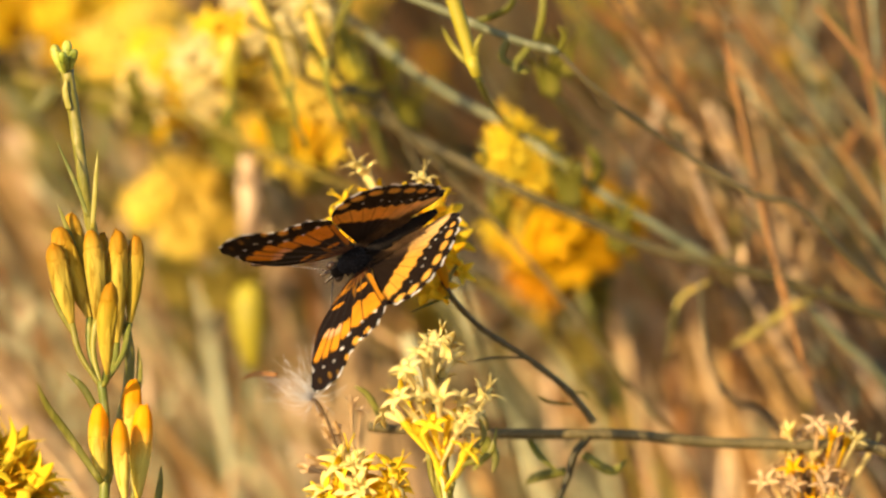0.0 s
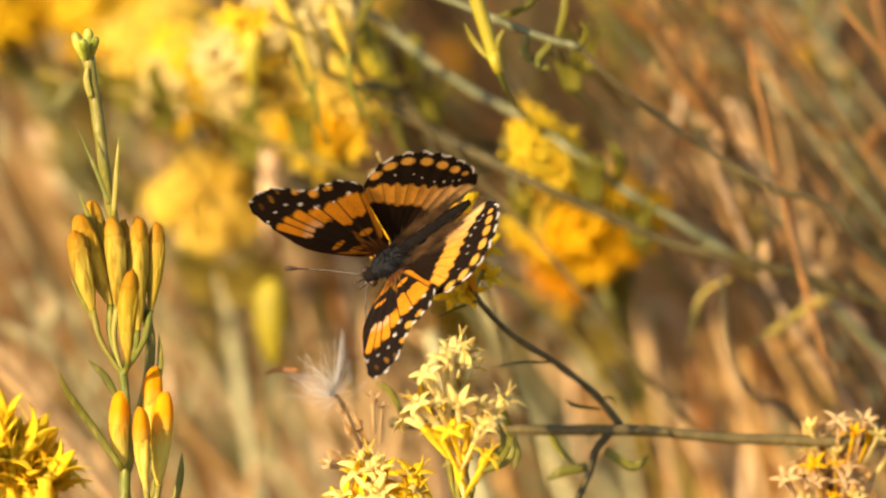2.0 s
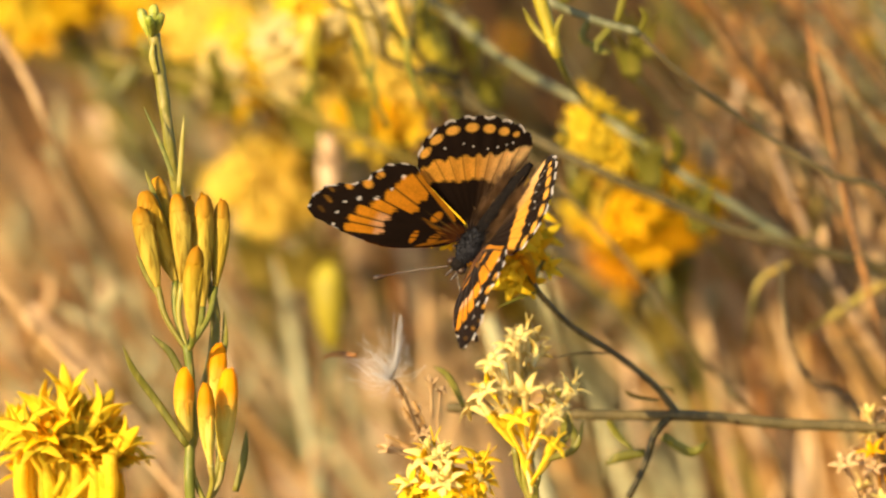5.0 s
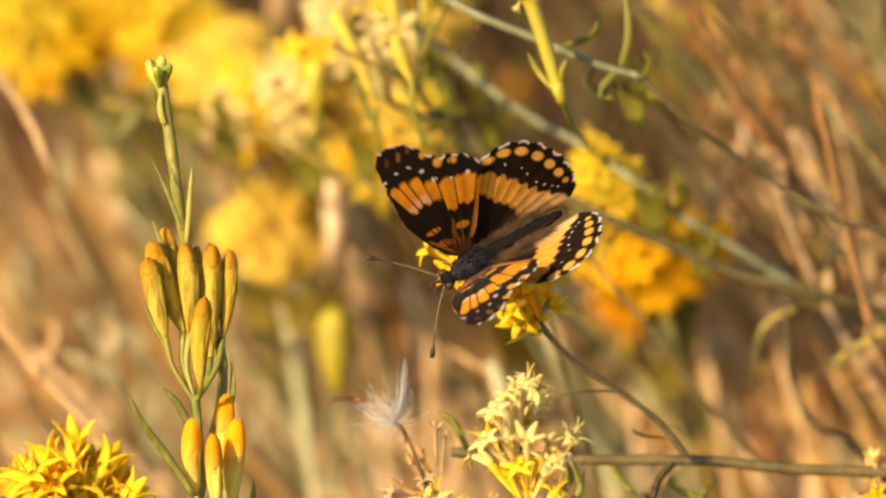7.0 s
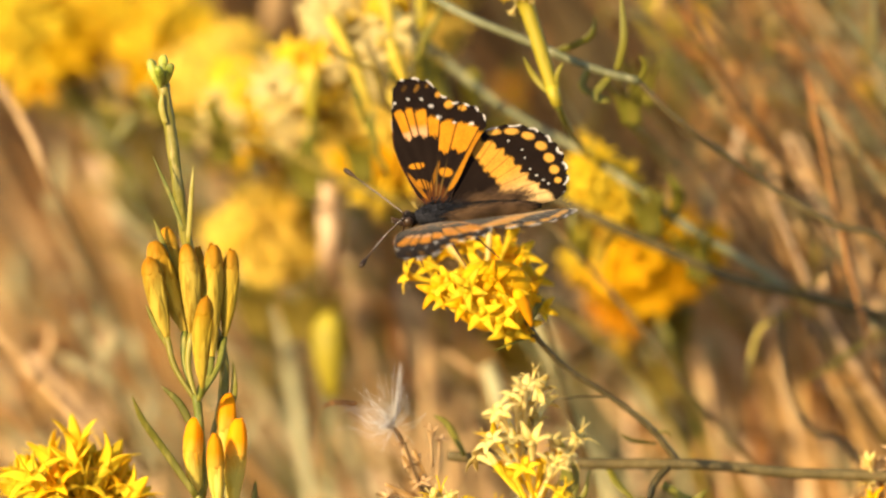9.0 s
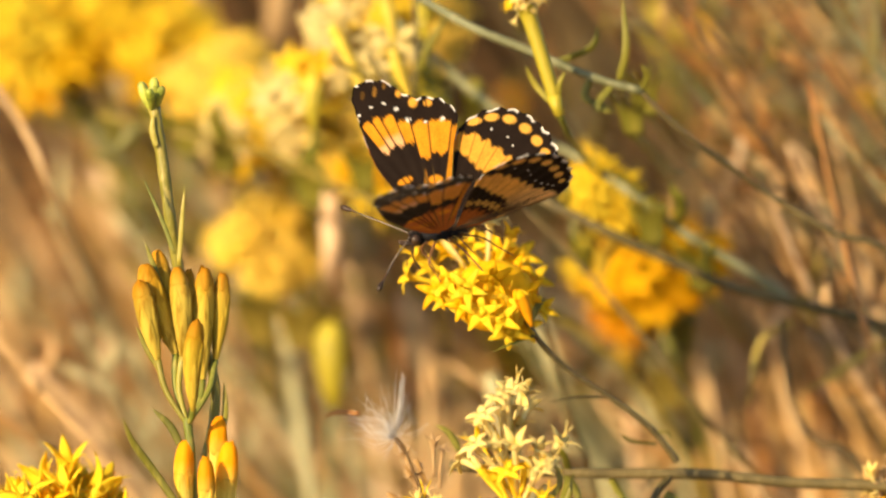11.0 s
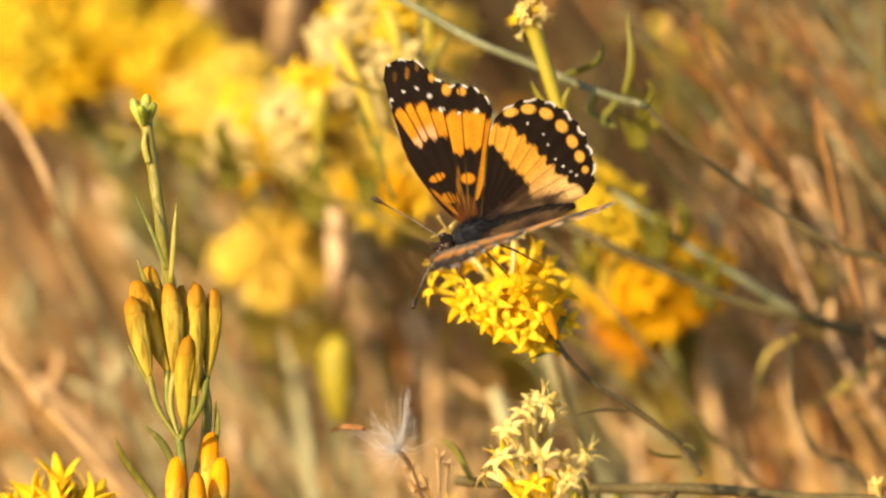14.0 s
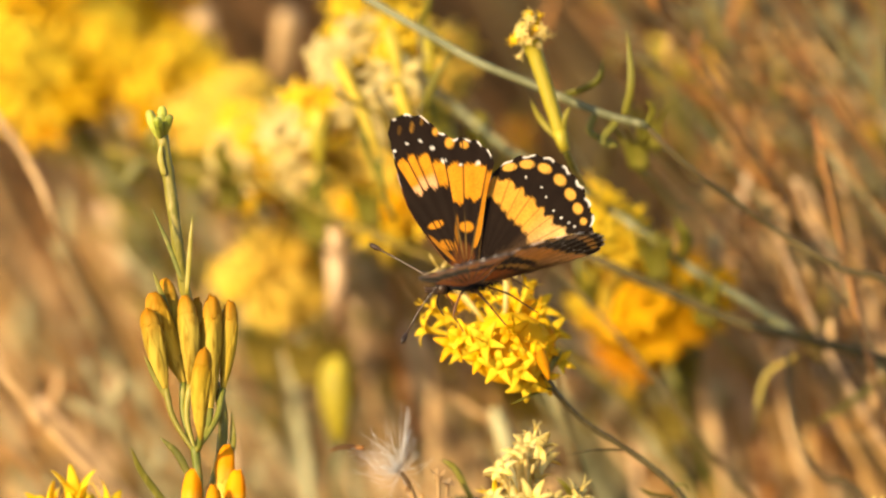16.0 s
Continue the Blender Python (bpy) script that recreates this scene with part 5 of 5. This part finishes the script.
def fore_pattern(x, y, edge, under):
    ang, rad = np.degrees(np.arctan2(x - 755, 405 - y)), np.hypot(x - 755, y - 405)
    wave = 5 * np.sin(x * 0.31 + y * 0.17) + 3 * np.sin(x * 0.83 - y * 0.6)
    c = np.tile(INK, (len(x), 1))
    if under:
        k = 1 - soft_step(rad + wave, 105, 120)
        c = c * (1 - k[:, None]) + RUST * 1.5 * k[:, None]
    bounds = (-42, -30, -25, -21, -15.4, -9.4, -0.9, 11.3, 19)
    outer, inner = (232, 240, 243, 235, 214, 204, 203, 195), (190, 178, 182, 179, 176, 140, 146, 60)
    for i in range(8):
        lo, hi = bounds[i], bounds[i + 1]
        mid, half = (lo + hi) / 2, (hi - lo) / 2
        within = 1 - soft_step(np.abs(ang - mid), half - 0.35 - 40 / np.maximum(rad, 60) * 0.6, half + 0.1)
        bow = 7 * (1 - ((ang - mid) / half) ** 2)
        band = within * soft_step(rad + wave * 0.6 + bow, inner[i] - 2, inner[i] + 5) * (1 - soft_step(rad - bow + wave * 0.5, outer[i] - 5, outer[i] + 3))
        tone = ORANGE if not under else AMBER * 0.9
        if i == 7:
            tone = ORANGE * 0.75
        if i == 0:
            band = band * 0.0
        c = c * (1 - band[:, None]) + tone * band[:, None]
        if i in (1, 2, 3):
            pale = band * (1 - soft_step(rad, inner[i] + 8, inner[i] + (26 if i > 1 else 16))) * 0.22
            c = c * (1 - pale[:, None]) + WHITE * pale[:, None]
    for cx, cy, r, s in ((631, 168, 4.5, 1), (653, 155, 4, 1), (677, 150, 4, 1), (698, 165, 6.5, 1), (718, 190, 7, 1), (748, 198, 4.5, 1), (780, 196, 5, 1), (776, 199, 3, 0.6)):
        c = blot(c, x, y, cx, cy, r * 0.72, r * 0.62, WHITE, 0, s * 0.9)
    for cx, cy, rx, ry, s in ((704, 133, 5.5, 8.5, 0.85), (729, 156, 8.5, 11, 1), (755, 161, 8, 7.5, 1), (662, 123, 3.5, 12, 0.3), (680, 112, 3, 9, 0.2), (640, 128, 4, 10, 0.1)):
        c = blot(c, x, y, cx, cy, rx, ry, CREAM if under else AMBER, 0.15, s)
    c = blot(c, x, y, 702, 309, 15, 7, ORANGE, -0.3, 0.95)
    c = blot(c, x, y, 756, 314, 13, 10, ORANGE, 0.1, 0.95)
    c = blot(c, x, y, 722, 346, 15, 9, ORANGE, 0.4, 0.6)
    c = blot(c, x, y, 738, 330, 4, 38, ORANGE, 0.05, 0.35)
    c = blot(c, x, y, 748, 376, 22, 36, RUST, 0.0, 0.3)
    c = blot(c, x, y, 712, 352, 4, 34, ORANGE, -0.75, 0.45)
    for a0 in (-30, -25, -21, -15.4, -9.4, -0.9, 11.3):
        vein = (1 - soft_step(np.abs(ang - a0) * rad * 0.01745, 0.8, 2.0)) * soft_step(rad, 20, 60)
        light = vein * (1 - soft_step(rad, 60, 130)) * (0.2 if a0 in (-9.4, -0.9, 11.3) else 0.0)
        c = c * (1 - 0.85 * vein[:, None]) + INK * 0.85 * vein[:, None]
        c = c * (1 - light[:, None]) + CREAM * light[:, None]
    cell = np.sin(np.radians(ang) * 74)
    fringe = (1 - soft_step(edge, 1.5, 4.5)) * soft_step(cell, -0.1, 0.35) * (y < 240) * (x > 628)
    c = c * (1 - fringe[:, None]) + WHITE * fringe[:, None]
    rim = (1 - soft_step(edge, 2, 5)) * (y > 200) * (x < 750)
    return c * (1 - 0.6 * rim[:, None]) + RUST * 0.6 * rim[:, None]


def hind_pattern(x, y, edge, under):
    ang, rad = np.degrees(np.arctan2(x - 775, 395 - y)), np.hypot(x - 775, y - 395)
    wave = 4 * np.sin(x * 0.29 + y * 0.21) + 3 * np.sin(x * 0.77 - y * 0.5)
    c = np.tile(INK, (len(x), 1))
    outer = np.interp(ang, (0, 12, 18, 30, 46, 60, 70, 78), (176, 176, 180, 169, 160, 162, 178, 196))
    inner = np.interp(ang, (0, 11, 30, 45, 56, 66, 80), (150, 140, 112, 110, 106, 98, 74))
    bow = 4 * np.cos(np.radians(ang - 12) * 42)
    band = soft_step(rad + wave * 0.5, inner - 3, inner + 6) * (1 - soft_step(rad + wave * 0.4 - bow, outer - 4, outer + 3))
    tone = AMBER if not under else CREAM * 0.8 + ORANGE * 0.2
    band = band * (1 - soft_step(ang, 75, 82))
    wash = soft_step(ang, 40, 80)[:, None] * 0.75
    c = c * (1 - band[:, None]) + (tone * (1 - wash) + np.array((0.80, 0.56, 0.25)) * wash) * band[:, None]
    hairy = soft_step(ang, 44, 62) * (1 - soft_step(rad, 100, 165)) * soft_step(rad, 15, 50) * (0.22 + 0.40 * np.sin(ang * 2.2) ** 2)
    hairy = np.maximum(hairy, soft_step(ang, 75, 82) * 0.8 * (1 - soft_step(rad, 150, 210)))
    c = c * (1 - hairy[:, None]) + np.array((0.13, 0.072, 0.034)) * hairy[:, None]
    if under:
        k = (1 - soft_step(rad + wave, 55, 70))
        c = c * (1 - k[:, None]) + RUST * 1.3 * k[:, None]
        k = (1 - soft_step(np.abs(rad + wave - 84), 5, 9)) * 0.7
        c = c * (1 - k[:, None]) + CREAM * k[:, None]
    spots = ((838, 201, 13.5, 8), (869, 197, 14, 9), (900, 207, 13.5, 9.5), (926, 231, 13, 10), (943, 259, 12.5, 9.5), (955, 286, 11, 9), (964, 310, 7, 6.5))
    for i, (cx, cy, rx, ry) in enumerate(spots):
        before, after = spots[max(i - 1, 0)], spots[min(i + 1, 6)]
        c = blot(c, x, y, cx, cy, rx, ry, CREAM if under else AMBER * 0.7 + CREAM * 0.3, math.atan2(after[1] - before[1], after[0] - before[0]))
    for cx, cy in ((893, 243), (912, 288), (925, 302), (948, 319), (900, 262), (866, 222), (938, 312)):
        c = blot(c, x, y, cx, cy, 2.4, 2.1, WHITE, 0, 0.9)
    for a0 in (12, 20, 28, 36, 45, 54, 63, 72):
        vein = (1 - soft_step(np.abs(ang - a0) * rad * 0.01745, 0.5, 1.5)) * soft_step(rad, 30, 70) * 0.5
        c = c * (1 - vein[:, None]) + INK * vein[:, None]
    fringe = (1 - soft_step(edge, 2, 5)) * soft_step(np.cos(np.radians(ang - 16) * 42), -0.35, 0.1) * (ang < 74) * (rad > 165) * 0.8
    return c * (1 - fringe[:, None]) + WHITE * fringe[:, None]


def wing_mesh(name, outline, base, side, pattern, seed):
    """A cambered, two-sided wing; rays fan out from its root to a scalloped margin."""
    nu, nv = 84, 230
    curve = smooth_line([Vector((x, y, 0)) for x, y in outline], 12)
    at = np.array([(q.x, q.y) for q in curve])
    run = np.r_[0, np.cumsum(np.hypot(*np.diff(at, axis=0).T))]
    s = np.linspace(0, run[-1], nv)
    rim = np.stack([np.interp(s, run, at[:, 0]), np.interp(s, run, at[:, 1])], 1)
    toward = rim - np.array(base)
    r = np.random.RandomState(seed)
    rag = 1 + 0.008 * np.sin(s * 0.22) + 0.004 * np.convolve(r.randn(nv), np.ones(3) / 3, "same")
    ease = (np.linspace(0.02, 1, nu)) ** 0.8
    grid = np.array(base) + ease[:, None, None] * (toward * rag[:, None])[None]
    x, y = grid[..., 0].ravel(), grid[..., 1].ravel()
    edge = ((1 - ease)[:, None] * np.hypot(*toward.T)[None]).ravel() * 0.8
    dx, dy = x - 755, y - 405
    f, o = (-0.977 * dx + 0.215 * dy) / 15.7, (-0.215 * dx - 0.977 * dy) / 15.7
    ang, rad = np.degrees(np.arctan2(x - base[0], base[1] - y)), np.hypot(x - base[0], y - base[1])
    camber = 0.55 * np.sin(np.clip(o / 20, 0, 1) * math.pi) - 0.5 * (np.clip(o, 0, 25) / 20) ** 3 + 0.03 * np.sin(np.radians(ang) * 42) * np.clip(rad / 200, 0, 1)
    top = np.stack([f, o * side, camber + 0.03], 1) * MM
    low = np.stack([f, o * side, camber - 0.03], 1) * MM
    n = nu * nv
    i, k = np.meshgrid(np.arange(nu - 1), np.arange(nv - 1), indexing="ij")
    a = (i * nv + k).ravel()
    quads = np.stack([a, a + 1, a + nv + 1, a + nv], 1)
    if side < 0:
        quads = quads[:, ::-1]
    e = (nu - 1) * nv + np.arange(nv - 1)
    skirt = np.stack([e, e + 1, e + 1 + n, e + n], 1)
    faces = np.concatenate([quads, quads[:, ::-1] + n, skirt])
    me = bpy.data.meshes.new(name)
    me.from_pydata(np.concatenate([top, low]).tolist(), [], faces.tolist())
    col = np.concatenate([pattern(x, y, edge, False), pattern(x, y, edge, True)])
    layer = me.color_attributes.new("pattern", "FLOAT_COLOR", "POINT")
    layer.data.foreach_set("color", np.c_[np.clip(col, 0, 1), np.ones(len(col))].astype(np.float32).ravel())
    me.polygons.foreach_set("use_smooth", [True] * len(me.polygons))
    me.materials.append(WING)
    me.update()
    return me


def build_butterfly():
    ob = thing("butterfly", (0, 0, 0), "black butterfly with orange bands, yellow spots and white-dotted wing margins", "butterfly")

    def v(x, y, z):
        return Vector((x - 0.6, y, z - 0.45)) * MM
    r = random.Random(4)
    thorax = Shape().ball(v(0.4, 0, 0.1), 2.7 * MM, 1.45 * MM, 1.25 * MM, 16, 12)
    part("thorax", thorax, THORAX, ob, "dark grey furry thorax")
    fur = Shape()
    for _ in range(620):
        a, z = r.uniform(0, 6.28), r.uniform(-1, 1)
        q = math.sqrt(1 - z * z)
        nrm = Vector((q * math.cos(a), q * math.sin(a), z))
        p = v(0.4 + 2.6 * nrm.x, 1.4 * nrm.y, 0.1 + 1.2 * nrm.z)
        end = p + (nrm + Vector((-0.9, 0, 0)) + Vector((r.gauss(0, 0.2), r.gauss(0, 0.2), r.gauss(0, 0.2)))) * r.uniform(0.5, 1.0) * MM
        fur.sweep([p, p.lerp(end, 0.5), end], (0.05 * MM, 0.015 * MM), 3)
    part("fur", fur, THORAX, ob)
    tuft = Shape()
    for _ in range(1100):
        side = r.choice((-1, 1))
        p = v(r.uniform(-7, 0.6), side * r.uniform(0.3, 1.4), r.uniform(-0.2, 0.7))
        end = p + v(-r.uniform(1.5, 3.8), side * r.uniform(0.2, 1.6), r.uniform(0.3, 1.6))
        tuft.sweep(smooth_line([p, p.lerp(end, 0.5) + v(0, 0, 0.3), end], 2), (0.032 * MM, 0.012 * MM), 3)
    part("hair_tuft", tuft, HAIR, ob, "tan hairs at the wing roots")
    belly = smooth_line([v(-1.5, 0, 0.2), v(-5, 0, 0.2), v(-8.5, 0, 0.0), v(-11.4, 0, -0.3)], 8)
    part("abdomen", Shape().sweep(belly, lambda t: (0.80 + 0.10 * math.sin(3 * t) - 0.5 * t ** 3 + 0.03 * math.sin(t * 50)) * MM, 14, 1.05), FUR, ob, "long dark abdomen")
    part("head", Shape().ball(v(3.5, 0, -0.15), 0.9 * MM, 1.0 * MM, 0.9 * MM, 12, 9), FUR, ob)
    for side in (-1, 1):
        part("eye", Shape().ball(v(3.75, side * 0.85, 0.0), 0.55 * MM, 0.45 * MM, 0.6 * MM, 12, 9), HORN, ob)
        part("palp", Shape().sweep(smooth_line([v(4.0, side * 0.3, -0.6), v(4.8, side * 0.35, -0.3), v(5.6, side * 0.45, 0.1)], 4), (0.32 * MM, 0.12 * MM), 8), HORN, ob)
        shaft = smooth_line([v(4.1, side * 0.45, 0.5), v(6.8, side * 3.1, -0.5 if side > 0 else 2.1), v(9.7, 6.6, -2.0) if side > 0 else v(10.2, -5.9, 4.2)], 10)
        horn = part("antenna", Shape().sweep(shaft, lambda t: (0.09 if t < 0.84 else 0.09 + 0.22 * math.sin(math.pi * (t - 0.84) / 0.2)) * MM, 8), HORN, ob, "thin dark antenna with pale rings and a club")
        rings = Shape()
        for k in range(1, 15):
            c = shaft[k]
            rings.sweep([c, c.lerp(shaft[k + 1], 0.22)], (0.098 * MM, 0.098 * MM), 8)
        part("rings", rings, HORN_WHITE, ob).parent = horn
        for x0, knee, foot in ((1.8, (3.2, 2.6, -2.4), (2.6, 2.2, -5.2)), (0.2, (-0.8, 3.0, -2.0), (-2.2, 3.2, -5.2)), (-1.0, (-3.2, 2.6, -1.6), (-6.0, 2.9, -4.8))):
            leg = smooth_line([v(x0, side * 0.9, -1.0), v(knee[0], side * knee[1], knee[2]), v((knee[0] + foot[0]) / 2, side * (knee[1] + foot[1]) / 2, (knee[2] + foot[2]) / 2), v(foot[0], side * foot[1], foot[2])], 4)
            part("leg", Shape().sweep(leg, (0.16 * MM, 0.07 * MM), 6), LEG, ob)
    part("proboscis", Shape().sweep(smooth_line([v(4.2, 0, -0.8), v(4.6, 0, -2.2), v(4.2, 0, -3.8)], 5), (0.12 * MM, 0.07 * MM), 6), HORN, ob)
    wings = {}
    for side, tag in ((-1, "right"), (1, "left")):
        for kind_, outline, base, pattern in (("forewing", FORE, (755, 402), fore_pattern), ("hindwing", HIND, (775, 394), hind_pattern)):
            w = new(kind_, wing_mesh(kind_, outline, base, side, pattern, 3 + side))
            w.parent = ob
            wings[tag, kind_] = w
    return ob, wings


build_ground()
build_grass("dry_grass", "dense dry tan grass behind the shrub", 8500, 1.05, 4.5, 0.80, 0.62, 21, 0.75, 0.0030)
# Added dark blades: shade at the upper right, put in as brush.
build_grass("brushwood", "added dark blades that stand for shade behind the leaning straws", 2400, 1.15, 1.9, 0.24, 0.74, 23, 0.60, 0.0022, SHADE_BRUSH, 0.56)
build_grass("dry_grass", "thin dry tan grass stalks among the shrub", 260, 0.85, 1.2, 0.30, 0.80, 22, 0.70, 0.0022)
build_grass("dry_grass", "pale dry grass low behind the flowers", 900, 1.0, 1.13, 0.20, 0.40, 24, 0.50, 0.0030, GRASS_PALE, 0.1)
build_background()
build_twigs()
# Dark picks; at the upper right they put the shade into the stalks.
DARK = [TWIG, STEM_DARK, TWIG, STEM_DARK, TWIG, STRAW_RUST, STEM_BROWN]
BROWN = [STRAW, TWIG, STRAW_RUST, TWIG, STEM_BROWN, STEM_GREY, STEM, STRAW_PALE]
LIGHT = [STRAW, STRAW_PALE, STRAW_PALE, STRAW_PALE, STRAW, STRAW_RUST, STEM_GREY]
scatter_stalks(44, 31, (700, 1700), (-900, 100), (0.14, 0.36), (0.62, 0.16), (8, 24), DARK, "leaning dry grass stalk coloured dark for shade, out of focus")
# Added to darken the upper right: shade given as dark stalks.
scatter_stalks(26, 38, (1050, 1650), (-500, -60), (0.10, 0.28), (0.62, 0.12), (9, 24), DARK[:5], "added leaning stalk, coloured dark to stand for shade")
scatter_stalks(40, 37, (950, 1800), (330, 800), (0.27, 0.38), (0.42, 0.20), (12, 30), LIGHT[:5], "broad pale dry blade in the haze of grass")
scatter_stalks(12, 42, (590, 830), (430, 560), (0.095, 0.14), (0.30, 0.14), (10, 18), LIGHT[:5], "soft pale dry blade behind the bloom")
scatter_stalks(12, 43, (1230, 1560), (440, 640), (0.085, 0.13), (0.35, 0.2), (10, 18), [STRAW_CREAM, STRAW_PALE, STRAW], "soft pale dry blade low among the stems")
WARM = [STRAW, STRAW_RUST, STRAW, STRAW_PALE, STRAW_RUST, STRAW]
scatter_stalks(24, 41, (1120, 1520), (270, 440), (0.085, 0.14), (0.45, 0.28), (9, 18), WARM, "warm tan grass blade in the haze behind the stems")
scatter_stalks(20, 32, (1130, 1800), (-600, 230), (0.045, 0.085), (0.72, 0.12), (3, 7), BROWN, "thin leaning straw stalk with dry leaf")
scatter_stalks(9, 36, (1400, 1800), (-300, 350), (0.04, 0.07), (0.45, 0.25), (5, 9), BROWN, "curved dry leaf blade among straw stalks")
scatter_stalks(12, 35, (-850, -330), (100, 600), (0.05, 0.09), (0.52, 0.13), (5, 9), LIGHT[:6], "pale dry grass stalk leaning in the sun")
scatter_stalks(70, 53, (-700, 300), (-200, 450), (0.15, 0.34), (0.55, 0.14), (5, 17), LIGHT + DARK[:3] + [STRAW_RUST, SAGE, STRAW], "broad pale dry blade leaning in the sun")
scatter_stalks(26, 34, (420, 1150), (380, 700), (0.13, 0.30), (0.48, 0.14), (8, 20), LIGHT + DARK[:2], "hazy dry stalk behind the bloom")
sprig = build_sprig()
bloom, bloom_core = build_bloom()
pale_bloom = build_pale_bloom()
low_bloom = build_low_bloom()
side_bloom = build_side_bloom()
build_dry_bloom()
twig = build_twig()
build_fluff()
butterfly, wings = build_butterfly()


def sway(ob, rows, share=1.0):
    """Keys a plant that the wind pushes, by millimetres across and up."""
    home = Vector(ob.location)
    walk(ob, [(t, Matrix.Translation(home + (RIGHT * a + UP * b) * MM * share)) for t, a, b in rows])


def motions():
    for ob in (sprig, side_bloom):
        sway(ob, SPRIG_SWAY)
    sway(bloom, BLOOM_SWAY)
    home = Vector(bloom_core.location)
    walk(bloom_core, [(t, Matrix.Translation(home) @ Matrix.Rotation(radians(-a), 4, TOWARD)) for t, a in BLOOM_TURN])
    for ob in (pale_bloom, low_bloom):
        sway(ob, PALE_SWAY)
    walk(butterfly, [(t, Matrix.LocRotScale(p, Quaternion(q), None)) for t, p, q, *_ in BUTTERFLY_ROWS])
    for (tag, kind_), w in wings.items():
        sign = -1 if tag == "right" else 1
        rows = []
        pick = 0 if tag == "right" else 1
        for t, _, _, *wing in BUTTERFLY_ROWS:
            lift, sweep, droop = wing[pick], wing[2 + pick], wing[4 + pick]
            m = pose(0, sign * 1.0 * MM, (-0.8 if kind_ == "forewing" else -0.95) * MM, sign * (lift - (droop if kind_ == "hindwing" else 0)))
            rows.append((t, m @ pose(0, 0, 0, 0, 0, sign * sweep if kind_ == "forewing" else 0)))
        walk(w, rows)


motions()
